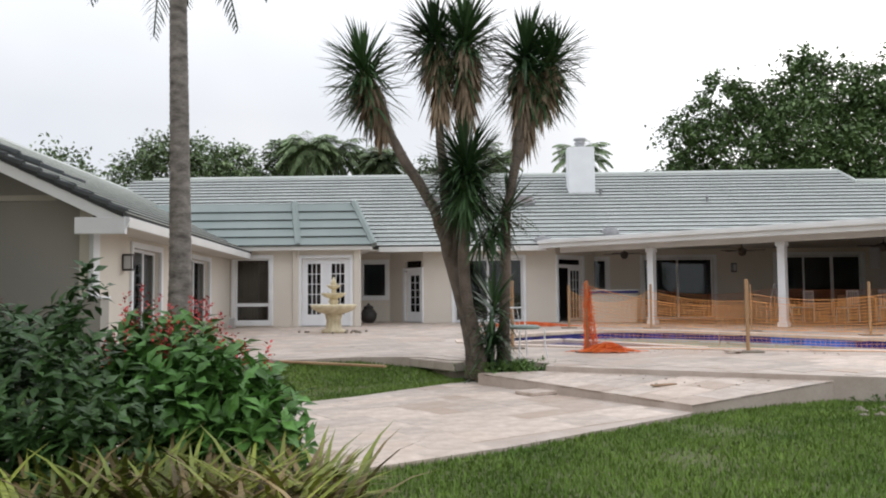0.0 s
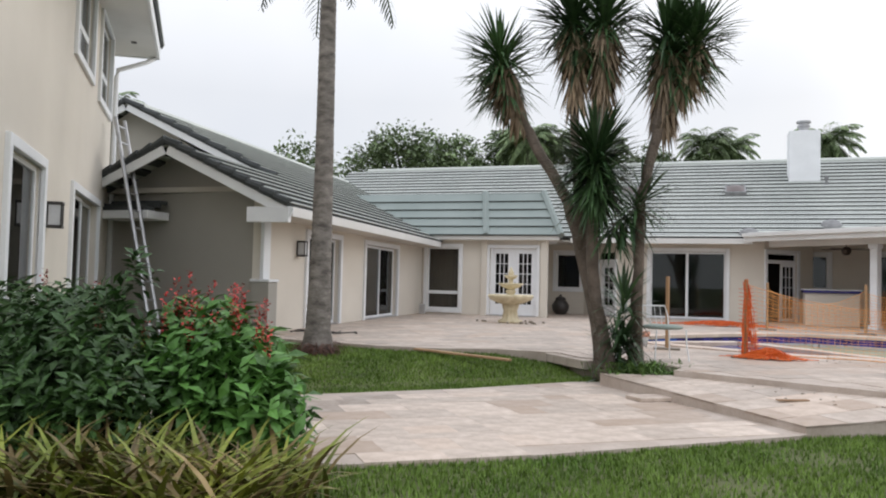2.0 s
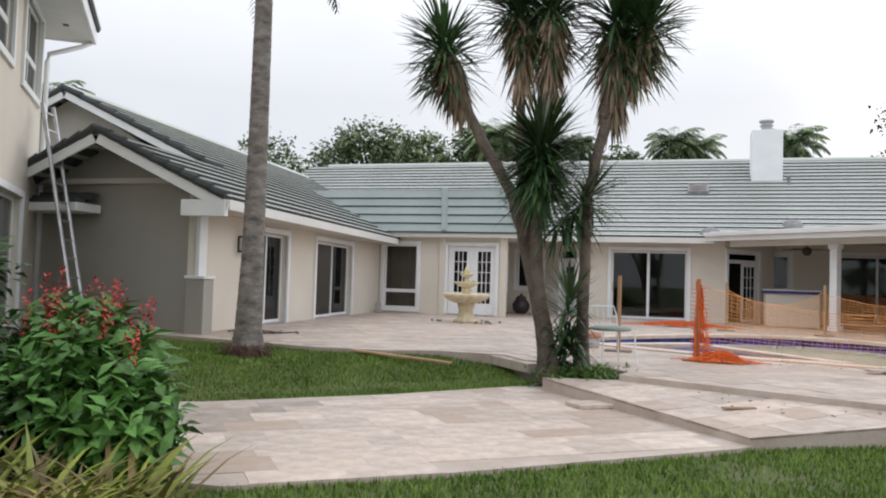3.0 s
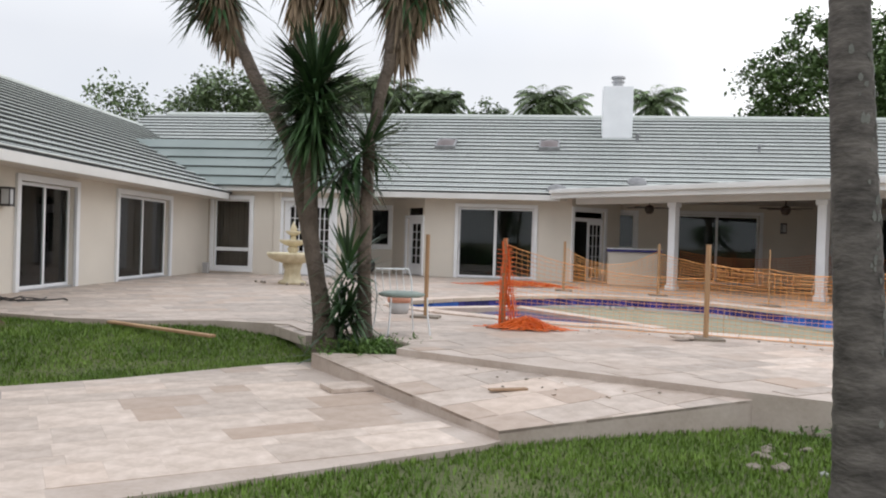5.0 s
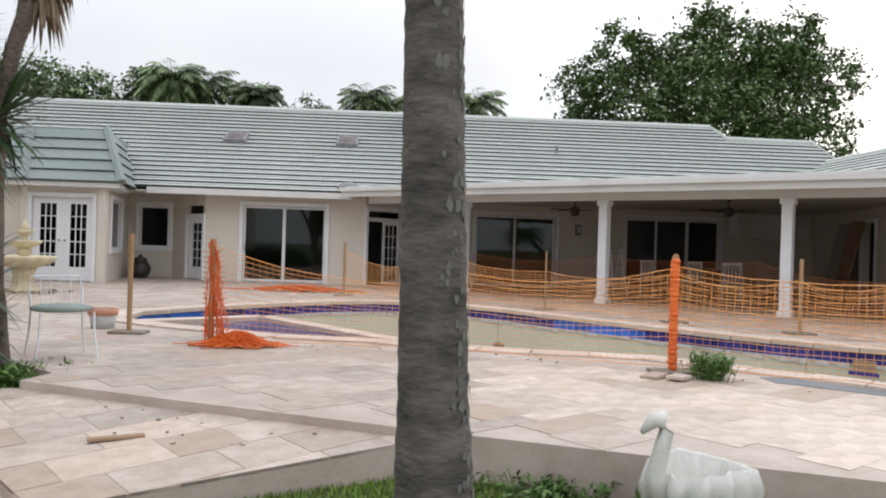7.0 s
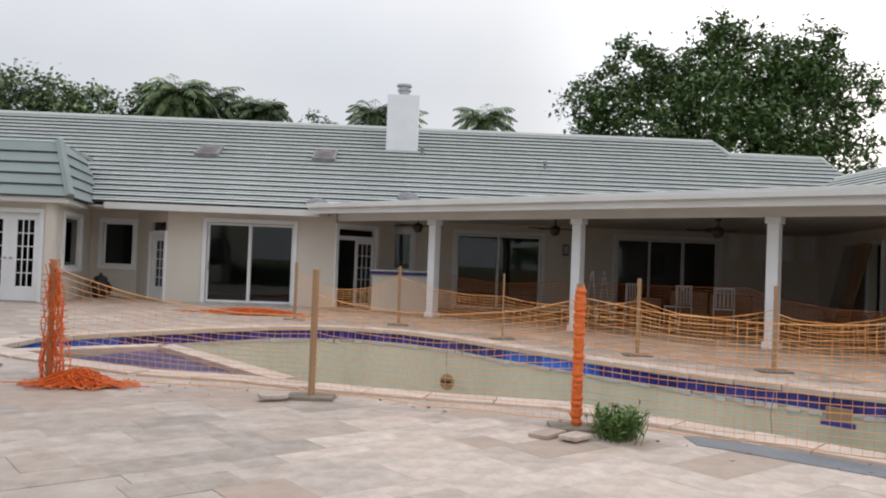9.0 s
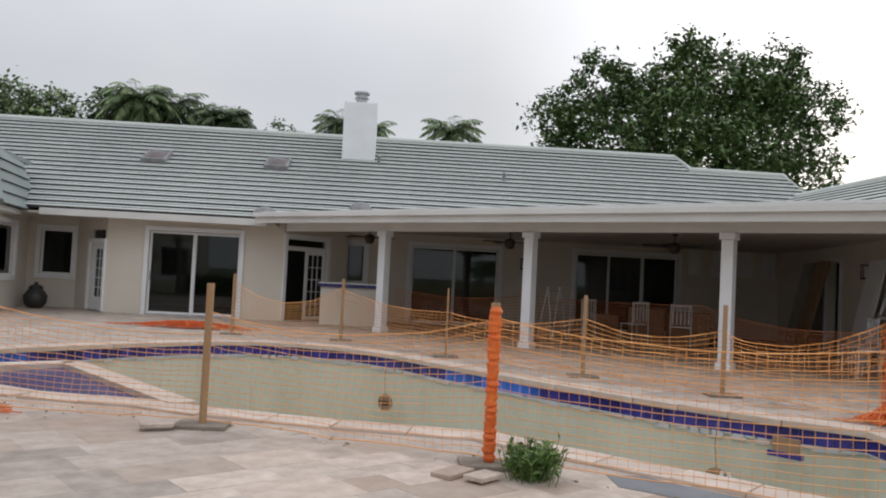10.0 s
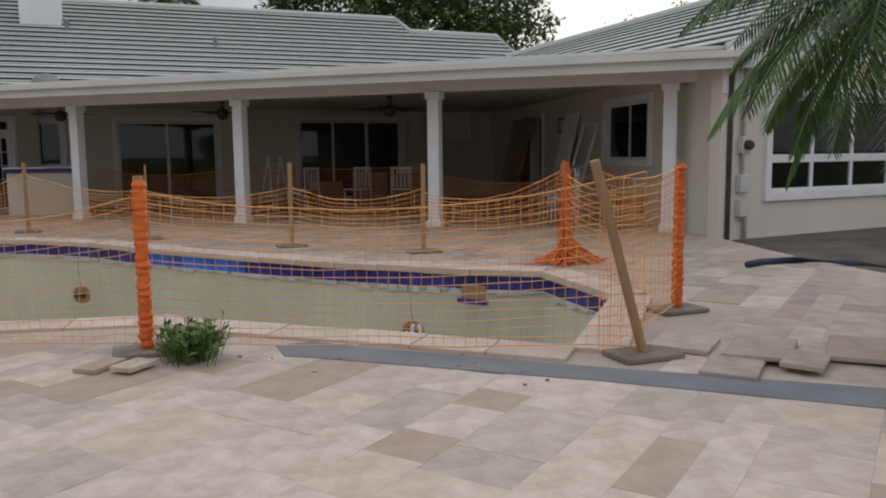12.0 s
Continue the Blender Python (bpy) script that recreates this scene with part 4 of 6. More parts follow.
# ---- fountain ----
FSTONE = material("fountain_stone", (0.5, 0.42, 0.26), (0.72, 0.64, 0.46), 6, 0.8, 40, 0.3)
fo = thing("fountain", "three-tier cream cast-stone fountain with scalloped bowls", "fountain", pose(-2.5, 20.1, D))
flute = lambda a: (lambda k, r, z: a * math.cos(k * 2 * math.pi / 4))
for nm, prof, wv in (("pedestal", [(0.3, 0), (0.3, 0.06), (0.2, 0.1), (0.17, 0.3), (0.22, 0.46), (0.1, 0.5)], 0.05), ("basin", [(0.12, 0.44), (0.35, 0.5), (0.52, 0.58), (0.57, 0.66), (0.56, 0.7), (0.5, 0.68), (0.1, 0.6)], 0.03), ("stem", [(0.1, 0.6), (0.09, 0.7), (0.13, 0.78), (0.08, 0.86)], 0.04), ("bowl", [(0.08, 0.84), (0.2, 0.88), (0.3, 0.95), (0.31, 0.99), (0.27, 0.98), (0.06, 0.93)], 0.03), ("upper_stem", [(0.06, 0.93), (0.06, 1.05), (0.05, 1.1)], 0.04), ("upper_bowl", [(0.05, 1.08), (0.13, 1.12), (0.18, 1.18), (0.16, 1.19), (0.05, 1.15)], 0.03), ("finial", [(0.05, 1.15), (0.08, 1.22), (0.06, 1.28), (0.025, 1.36), (0.005, 1.4)], 0.02)):
    bm = bmnew()
    lathe(bm, prof, 48, flute(wv))
    part(nm, bm, FSTONE, fo, smooth=True)
DUST = material("dark_litter", (0.16, 0.13, 0.1), (0.3, 0.26, 0.21), 5, 0.95, 30, 0.3)
random.seed(4)
for i in range(14):
    a = random.uniform(0, 6.28)
    bm = bmnew()
    bmesh.ops.create_icosphere(bm, subdivisions=1, radius=random.uniform(0.03, 0.06))
    tagged(part("stone", bm, DUST, m=pose(-2.5 + math.cos(a) * random.uniform(0.4, 0.9), 20.1 + math.sin(a) * random.uniform(0.4, 0.8), D + 0.015, 20, 30, i * 40)), "small loose stone beside the fountain", "stone", "stones round the fountain")
# urn planter
ur = thing("urn", "squat black glazed urn with a lid beside the alcove wall", "urn", pose(-2.5, 27.0, D))
bm = bmnew()
lathe(bm, [(0.16, 0), (0.26, 0.12), (0.29, 0.3), (0.2, 0.44), (0.15, 0.47), (0.19, 0.5)], 24)
part("body", bm, BLACK, ur, smooth=True)
bm = bmnew()
lathe(bm, [(0.18, 0.5), (0.14, 0.56), (0.04, 0.6), (0.05, 0.64), (0.01, 0.66)], 20)
part("lid", bm, BLACK, ur, smooth=True)
# terracotta bucket and round mat
TERRA = material("terracotta", (0.5, 0.22, 0.14), (0.64, 0.34, 0.24), 5, 0.7, 40, 0.1)
bu = thing("bucket", "pink-orange plastic bucket with a pale rim standing on the deck", "bucket", pose(1.15, 14.22, D))
bm = bmnew()
lathe(bm, [(0.13, 0), (0.165, 0.22), (0.15, 0.22), (0.12, 0.03)], 20)
part("body", bm, BLIND, bu, smooth=True)
bm = bmnew()
lathe(bm, [(0.17, 0.16), (0.18, 0.24), (0.165, 0.24), (0.16, 0.16)], 20)
part("rim", bm, TERRA, bu, "pink-orange rim", smooth=True)
bm = bmnew()
box(bm, -0.09, 0.09, -0.05, 0.05, 0, 0.3)
tagged(part("utility_box", bm, CONCRETE, m=pose(-6.0, 23.2, D), bevel=0.02), "small grey utility box by the wall", "utility box")

# outdoor bar
br = thing("outdoor_bar", "stucco outdoor bar counter with a blue tiled top", "bar counter", pose(5.2, 25.9, D))
bm = bmnew()
box(bm, -0.4, 1.0, -0.3, 0.3, 0, 0.92)
part("body", bm, STUCCO, br, bevel=0.01)
bm = bmnew()
box(bm, -0.45, 1.05, -0.36, 0.36, 0.92, 1.0)
part("countertop", bm, POOLTILE, br, "dark blue tiled counter edge", bevel=0.01)
bm = bmnew()
box(bm, -0.46, 1.06, -0.37, 0.37, 1.003, 1.03)
part("slab", bm, WHITE, br, "white counter slab", bevel=0.008)

# ---- porch clutter ----
CARD = material("cardboard", (0.28, 0.17, 0.1), (0.4, 0.27, 0.17), 3, 0.9, 30, 0.1)
for x, y, sx, sy, sz, r in ((12.6, 24.9, 0.7, 0.5, 0.8, 12), (13.5, 24.6, 0.9, 0.5, 0.75, -8), (11.6, 25.2, 0.6, 0.5, 0.6, 20), (14.6, 17.4, 0.35, 0.3, 0.35, 15), (15.1, 17.9, 0.45, 0.3, 0.5, -10)):
    c = thing("cardboard_box", "brown cardboard carton stored on the porch", "carton", pose(x, y, D, 0, 0, r), group="porch cartons")
    bm = bmnew()
    box(bm, -sx / 2, sx / 2, -sy / 2, sy / 2, 0, sz)
    part("body", bm, CARD, c, bevel=0.01)
    bm = bmnew()
    box(bm, -sx / 2, sx / 2, -0.03, 0.03, sz + 0.001, sz + 0.004)
    part("tape", bm, TERRA, c)
step = thing("stepladder", "white folding stepladder standing open on the porch", "stepladder", pose(10.3, 24.6, D, 0, 0, 15))
for s in (-1, 1):
    for y0, y1 in ((-0.3, 0), (0.4, 0.05)):
        bm = bmnew()
        tube(bm, [(0.2 * s, y0, 0), (0.15 * s, y1, 1.2)], 0.018, 6)
        part("leg", bm, WHITE, step)
for i in range(4):
    bm = bmnew()
    box(bm, -0.17, 0.17, -0.25 + i * 0.07, -0.15 + i * 0.07, 0.25 + i * 0.28, 0.27 + i * 0.28)
    part("tread", bm, METAL, step)
small = copy_thing(step, pose(9.6, 13.2, -1.25, 0, 0, 60))
small["label"] = "short stepladder standing on the empty pool floor"
# chairs
chair = thing("patio_chair", "white metal patio chair with a slatted back", "chair", pose(12.1, 24.2, D, 0, 0, 200), group="porch chairs")
for x in (-0.22, 0.22):
    for y in (-0.2, 0.22):
        bm = bmnew()
        tube(bm, [(x, y, 0), (x, y * 0.95, 0.45 if y < 0 else 0.95)], 0.014, 6)
        part("leg", bm, WHITE, chair)
bm = bmnew()
box(bm, -0.24, 0.24, -0.22, 0.22, 0.43, 0.46)
part("seat", bm, WHITE, chair, bevel=0.01)
for i in range(5):
    bm = bmnew()
    box(bm, -0.18 + i * 0.085, -0.15 + i * 0.085, 0.2, 0.215, 0.5, 0.93)
    part("slat", bm, WHITE, chair)
bm = bmnew()
box(bm, -0.23, 0.23, 0.19, 0.225, 0.9, 0.95)
part("top_rail", bm, WHITE, chair, bevel=0.006)
for x, y, r in ((13.0, 23.7, 160), (14.3, 18.6, 230), (14.6, 19.5, 260), (11.0, 24.7, 210)):
    copy_thing(chair, pose(x, y, D, 0, 0, r))
# wire chair with a faded seat pad on the deck beside the yucca
PAD = material("faded_seat_pad", (0.2, 0.25, 0.22), (0.32, 0.37, 0.33), 6, 0.9, 40, 0.2)
wire = thing("wire_chair", "old white wire garden chair with a faded green seat pad", "chair", pose(1.66, 11.8, D, 0, 0, 35))
for x in (-0.23, 0.23):
    for y in (-0.22, 0.2):
        bm = bmnew()
        tube(bm, [(x * 1.12, y * 1.1, 0), (x, y, 0.22), (x * 0.96, y, 0.42)], 0.01, 8)
        part("leg", bm, WHITE, wire)
bm = bmnew()
lathe(bm, [(0.23, 0.42), (0.265, 0.435), (0.265, 0.455), (0.2, 0.475), (0.02, 0.48)], 28)
part("seat_pad", bm, PAD, wire, "faded grey-green round seat pad", smooth=True)
bm = bmnew()
tube(bm, [(-0.22, 0.2, 0.42), (-0.23, 0.25, 0.6), (-0.21, 0.29, 0.72), (0.21, 0.29, 0.72), (0.23, 0.25, 0.6), (0.22, 0.2, 0.42)], 0.01, 8)
part("back_frame", bm, WHITE, wire)
for i in range(4):
    bm = bmnew()
    tube(bm, [(-0.13 + 0.087 * i, 0.21, 0.43), (-0.13 + 0.087 * i, 0.26, 0.6), (-0.13 + 0.087 * i, 0.288, 0.715)], 0.005, 6)
    part("back_wire", bm, WHITE, wire)
# doors and frames leaning on the porch side wall
for u, h, wd_, lean, mt, lb_ in ((6.0, 2.1, 0.8, 12, WHITE, "white door leaf leaning on the porch wall"), (9.2, 2.2, 0.9, 14, CARD, "bare wooden door leaning on the porch wall"), (10.2, 2.15, 0.8, 12, STUCCO_GREY, "grey panel leaning on the porch wall"), (4.9, 1.9, 0.8, 16, WHITE, "white window frame leaning on the porch wall")):
    bm = bmnew()
    if "frame" in lb_:
        for q in ((-wd_ / 2, -wd_ / 2 + 0.06, 0, h), (wd_ / 2 - 0.06, wd_ / 2, 0, h), (-wd_ / 2, wd_ / 2, h - 0.06, h), (-wd_ / 2, wd_ / 2, 0, 0.06), (-wd_ / 2, wd_ / 2, h / 2, h / 2 + 0.06)):
            box(bm, q[0], q[1], 0, 0.05, q[2], q[3])
    else:
        box(bm, -wd_ / 2, wd_ / 2, 0, 0.045, 0, h)
        box(bm, -wd_ / 2 + 0.1, wd_ / 2 - 0.1, -0.008, 0.0, 0.25, h * 0.45)
        box(bm, -wd_ / 2 + 0.1, wd_ / 2 - 0.1, -0.008, 0.0, h * 0.52, h - 0.15)
    nm = "window_frame_spare" if "frame" in lb_ else "door_panel_spare"
    tagged(part(nm, bm, mt, m=rm @ Matrix.Translation((v(u), -h * math.sin(radians(lean)) - 0.06, D)) @ pose(0, 0, 0, -lean), bevel=0.006), lb_, "panel")
# meter and conduit on the right wing
me_ = thing("electric_meter", "grey electric meter box with conduits on the wing wall", "electric meter", fm @ Matrix.Translation((0.42, 0, 0)))
bm = bmnew()
box(bm, -0.1, 0.1, -0.1, 0, 0.6, 0.85)
part("box", bm, BLIND, me_, bevel=0.01)
bm = bmnew()
box(bm, -0.1, 0.12, -0.1, 0, 0.95, 1.2)
part("meter_box", bm, BLIND, me_, bevel=0.01)
bm = bmnew()
lathe(bm, [(0.07, 0), (0.07, 0.06), (0.05, 0.09)], 16)
part("meter_glass", bm, BLACK, me_, m=pose(0, -0.1, 1.62, 90))
bm = bmnew()
box(bm, -0.09, 0.09, -0.1, 0, 1.5, 1.74)
part("socket", bm, BLIND, me_, bevel=0.01)
for x, z0, z1 in ((-0.02, 1.2, 2.7), (0.06, 0.1, 0.6), (-0.3, 0.1, 2.7)):
    bm = bmnew()
    tube(bm, [(x, -0.05, z0), (x, -0.05, z1)], 0.03 if x > -0.2 else 0.04, 8)
    part("conduit", bm, METAL if x > -0.2 else BLACK, me_)
bm = bmnew()
box(bm, 0.0, 0.88, -0.04, -0.003, 2.33, 2.7, fm)
tagged(part("trim_frieze", bm, WHITE), "white frieze board on the right wing", "trim", kind="structure")

# ---- pool edge ----
pool_n = len(POOL)
seg_i = 0
SMALL = bpy.data.meshes.new("band_tile")
bm = bmnew()
box(bm, -0.075, 0.075, -0.006, 0.006, -0.085, 0.085)
bm.to_mesh(SMALL)
bm.free()
SMALL.materials.append(POOLTILE)
SMALL2 = SMALL.copy()
SMALL2.materials[0] = POOLTILE_LIGHT
cen = Vector((5.6, 15.8, 0))
bandn = 0
for i in range(pool_n):
    p, q = Vector((*POOL[i], 0)), Vector((*POOL[(i + 1) % pool_n], 0))
    d = (q - p).normalized()
    inn = Vector((-d.y, d.x, 0))
    ang = math.degrees(math.atan2(d.y, d.x))
    L = (q - p).length
    k = max(1, round(L / 0.15))
    for j in range(k):
        c = p + d * (L * (j + 0.5) / k) + inn * 0.012
        for z in (D - 0.11,):
            lightone = 7.4 < c.x < 8.5 and c.y > 15 or c.x < 1.6
            o = new("band_tile", SMALL2 if lightone else SMALL)
            o.parent = pool
            o.matrix_world = pose(c.x, c.y, z, 0, 0, ang)
            bandn += 1
    kk = max(1, round(L / 0.6))
    for j in range(kk):
        c = p + d * (L * (j + 0.5) / kk) - inn * 0.13
        bm = bmnew()
        box(bm, -L / kk / 2 + 0.004, L / kk / 2 - 0.004, -0.17, 0.17, -0.05, 0.02)
        part("coping_stone", bm, COPING, deck, m=pose(c.x, c.y, D + random.uniform(0, 0.006), 0, 0, ang + random.uniform(-0.6, 0.6)), bevel=0.008)
# white ragged mortar line under the band
bm = bmnew()
random.seed(8)
for i in range(pool_n):
    p, q = Vector((*POOL[i], 0)), Vector((*POOL[(i + 1) % pool_n], 0))
    d = (q - p).normalized()
    inn = Vector((-d.y, d.x, 0))
    L = (q - p).length
    for j in range(int(L / 0.12)):
        c = p + d * (j * 0.12 + 0.06) + inn * 0.012
        h = random.uniform(0.01, 0.07)
        box(bm, -0.075, 0.075, -0.012, 0.014, D - 0.19 - h, D - 0.19, pose(c.x, c.y, 0, 0, 0, math.degrees(math.atan2(d.y, d.x))))
tagged(part("mortar_line", bm, BLIND, pool, "ragged pale mortar under the tile band"), kind="stuff")
# tiled ledge at the shallow end
LEDGE = [(1.95, 14.75), (2.72, 14.2), (3.3, 13.95), (4.5, 13.72), (2.75, 16.1)]
bm = bmnew()
prism(bm, LEDGE, -1.2, D - 0.03)
ledge = tagged(part("pool_ledge", bm, POOLTILE), "dark blue tiled ledge inside the pool", "pool ledge", kind="structure")
beam("ledge_edge", (2.75, 16.12, D - 0.05), (4.75, 13.55, D - 0.05), 0.26, 0.08, COPING, ledge, "pale stone edge of the ledge")
beam("ledge_edge", (2.75, 16.12, D - 0.05), (1.35, 15.0, D - 0.05), 0.26, 0.08, COPING, ledge, "pale stone edge of the ledge")
# pool fittings: niches, skimmer, light
for x, y, z, r in ((6.6, 18.55, -0.35, -36), (9.95, 14.2, -0.3, -48)):
    t = thing("pool_light_niche", "round rusty light niche in the pool wall with a hanging wire", "pool light", pose(x - 0.06, y - 0.12, z, 0, 0, r))
    bm = bmnew()
    lathe(bm, [(0.13, 0), (0.13, 0.03), (0.1, 0.035)], 18)
    part("ring", bm, CARD, t, m=pose(0, 0, 0, 90))
    bm = bmnew()
    box(bm, -0.08, 0.08, -0.07, -0.02, -0.03, 0.03)
    part("lamp", bm, BLACK, t)
    bm = bmnew()
    tube(bm, [(0, -0.02, 0.1), (-0.02, -0.03, 0.35), (0, -0.02, 0.6)], 0.006, 5)
    part("wire", bm, CARD, t)
sk = thing("skimmer", "square skimmer opening with blue tile frame in the pool wall", "skimmer", pose(10.45, 13.8, D - 0.2, 0, 0, -50))
bm = bmnew()
box(bm, -0.13, 0.13, -0.03, 0, -0.06, 0.08)
part("opening", bm, CARD, sk)
bm = bmnew()
box(bm, -0.17, 0.17, -0.05, -0.01, -0.11, -0.06)
part("sill", bm, POOLTILE, sk)
bm = bmnew()
box(bm, -0.1, 0.1, -0.1, 0.1, 0, 0.08)
tagged(part("brick", bm, TERRA, m=pose(5.6, 15.4, -1.25, 0, 0, 20), bevel=0.01), "loose red brick lying in the empty pool", "brick")

# ---- fence posts and safety net ----
FENCE = [(2.75, 12.89, 1.12, 0, "net"), (5.15, 12.6, 1.12, 0, "wood"), (7.28, 11.64, 1.1, 0, "wrap"), (10.03, 10.34, 1.22, -17, "lean"), (11.08, 11.38, 1.15, 0, "wrap"), (11.7, 14.15, 1.1, 0, "fold"), (10.6, 15.69, 1.1, 0, "wood"), (9.22, 17.08, 1.12, 0, "wood"), (7.45, 19.0, 1.1, 0, "thin"), (5.63, 21.15, 1.15, 0, "wood"), (3.55, 21.54, 1.15, 0, "wood")]


def stake(x, y, h, lean, kind):
    th = {"thin": 0.03, "wrap": 0.062, "lean": 0.06}.get(kind, 0.06)
    if y > 14 and kind != "thin":
        th = 0.06
    lab = {"wrap": "wooden post wrapped in orange safety netting", "net": "wooden stake bunched in orange netting", "fold": "post hung with folded orange netting", "lean": "leaning round wooden post on a flat brown base"}.get(kind, "bare wooden fence stake on a flat brown base")
    t = thing("fence_post", lab, "fence post", pose(x, y, D), group="fence posts")
    bm = bmnew()
    tube(bm, [(0, 0, 0.02), (h * math.sin(radians(lean)) * 0.99, 0, h * math.cos(radians(lean)))], th / 2, 8)
    part("stake", bm, WOOD, t)
    bm = bmnew()
    box(bm, -0.2, 0.2, -0.14, 0.14, 0, 0.03)
    part("base_plate", bm, DUST, t, "flat brown base plate", bevel=0.006)
    if kind == "wrap":
        bm = bmnew()
        k_ = 46
        tube(bm, [(0.004 * math.sin(i * 1.7), 0.004 * math.cos(i * 2.3), 0.04 + (h * 0.97 - 0.04) * i / k_) for i in range(k_ + 1)], [th * (0.74 if i % 2 else 0.6) * random.uniform(0.92, 1.12) for i in range(k_ + 1)], 9)
        part("net_wrap", bm, ORANGE_DEEP, t, "tightly wound orange net")


for f_ in FENCE:
    stake(*f_)
stake(1.62, 13.75, 1.15, 0, "wood")

random.seed(11)


def strand(verts, faces, pts, r):
    base = len(verts)
    for i, p in enumerate(pts):
        d = (pts[min(i + 1, len(pts) - 1)] - pts[max(i - 1, 0)])
        if d.length < 1e-6:
            d = Vector((1, 0, 0))
        d.normalize()
        a = d.orthogonal().normalized()
        b = d.cross(a)
        for k in range(3):
            an = 2.094 * k
            verts.append(p + (a * math.cos(an) + b * math.sin(an)) * r)
    for i in range(len(pts) - 1):
        for k in range(3):
            q = base + 3 * i
            faces.append((q + k, q + (k + 1) % 3, q + 3 + (k + 1) % 3, q + 3 + k))


NET_MAT = ORANGE


def net(a, b, ha, hb, sag, rows, pitch, label, low=0.06, wob=0.02, r=0.003, lowsag=0.0, squash=1.0):
    a, b = Vector((a[0], a[1], D)), Vector((b[0], b[1], D))
    n = 14
    side = Vector((-(b - a).y, (b - a).x, 0)).normalized()
    seed = random.uniform(0, 50)

    def at(s, u):
        """s: 0 to 1 along the span, u: 0 at the bottom edge to 1 at the top"""
        c = 4 * s * (1 - s)
        top = ha + (hb - ha) * s - sag * c
        bot = low + lowsag * c
        p = a.lerp(b, s)
        uu = u ** squash
        p = p + side * wob * noise.noise((s * 5 + seed, u * 2, 0)) * (0.4 + c)
        p.z += bot + (top - bot) * uu + 0.015 * noise.noise((s * 7 + seed, u * 9, 3))
        return p
    holder = thing("safety_net", label, "safety net", group="safety nets")
    for k in (0, rows):
        verts, faces = [], []
        strand(verts, faces, [at(i / n, k / rows) for i in range(n + 1)], r * 1.6)
        raw("edge_cord", [tuple(q) for q in verts], faces, NET_MAT, holder)
    verts, faces = [], []
    for k in range(1, rows):
        strand(verts, faces, [at(i / n, k / rows) for i in range(n + 1)], r)
    cols = int((b - a).length / pitch)
    for c in range(cols + 1):
        strand(verts, faces, [at(c / max(cols, 1), k / 6) for k in range(7)], r * 0.6)
    raw("mesh_panel", [tuple(q) for q in verts], faces, NET_MAT, holder)
    return holder


NL = "orange plastic mesh safety net strung between posts"
net(FENCE[0][:2], FENCE[1][:2], 1.05, 0.72, 0.12, 16, 0.07, NL, wob=0.08)
net(FENCE[1][:2], FENCE[2][:2], 0.9, 0.98, 0.14, 16, 0.065, NL, wob=0.06)
net(FENCE[2][:2], FENCE[3][:2], 1.0, 1.1, 0.16, 16, 0.065, NL, wob=0.06)
net((9.72, 10.34), FENCE[4][:2], 1.1, 1.1, 0.06, 17, 0.065, NL)
net(FENCE[4][:2], FENCE[5][:2], 1.08, 1.0, 0.2, 14, 0.08, NL)
SAGGED = "sagging orange mesh safety net with drooping strands"
net(FENCE[5][:2], FENCE[6][:2], 1.05, 0.75, 0.2, 14, 0.1, SAGGED, wob=0.1, r=0.0045)
net(FENCE[6][:2], FENCE[7][:2], 0.8, 0.8, 0.16, 13, 0.12, SAGGED, wob=0.1, r=0.0045, squash=1.2)
net(FENCE[7][:2], FENCE[8][:2], 0.8, 0.72, 0.12, 13, 0.12, SAGGED, wob=0.1, r=0.0045, squash=1.2)
net(FENCE[8][:2], FENCE[9][:2], 0.72, 0.95, 0.1, 13, 0.12, SAGGED, wob=0.1, r=0.0045)
net(FENCE[9][:2], FENCE[10][:2], 1.0, 1.0, 0.35, 13, 0.12, SAGGED, wob=0.1, r=0.0045)
# second net under the porch, the shade there is painted as a darker red-orange
NET_MAT = ORANGE_SHADED
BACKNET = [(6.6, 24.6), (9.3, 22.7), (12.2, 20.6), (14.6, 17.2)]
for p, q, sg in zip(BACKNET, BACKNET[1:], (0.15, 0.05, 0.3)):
    net(p, q, 1.0, 1.0, sg, 14, 0.1, "red-orange mesh safety net under the porch, shade put into its colour", wob=0.15, r=0.0045)


def heap(x, y, sx, sy, h, n, label, seed):
    rnd = random.Random(seed)
    verts, faces = [], []
    for i in range(n):
        px, py = rnd.gauss(0, sx * 0.4), rnd.gauss(0, sy * 0.4)
        a = rnd.gauss(0.1, 0.6)
        ln_ = rnd.uniform(0.2, 0.6)
        pts = []
        for k in range(6):
            s = (k / 5 - 0.5) * ln_
            xx, yy = px + s * math.cos(a), py + s * math.sin(a)
            fall = math.exp(-(xx / sx) ** 2 * 1.5 - (yy / sy) ** 2 * 1.5)
            pts.append(Vector((x + xx, y + yy, D + 0.02 + h * fall * rnd.uniform(0.2, 1))))
        strand(verts, faces, pts, 0.006)
    ob = raw("net_heap", [tuple(q) for q in verts], faces, ORANGE_DEEP)
    return tagged(ob, label, "net heap", kind="stuff")


heap(3.05, 12.82, 0.36, 0.16, 0.15, 320, "crumpled orange netting heaped at the foot of a stake", 3)
heap(2.5, 22.6, 1.3, 0.35, 0.14, 420, "orange netting lying in a heap on the deck", 5)
heap(11.75, 14.1, 0.3, 0.25, 0.25, 160, "folded orange netting at a porch post", 7)
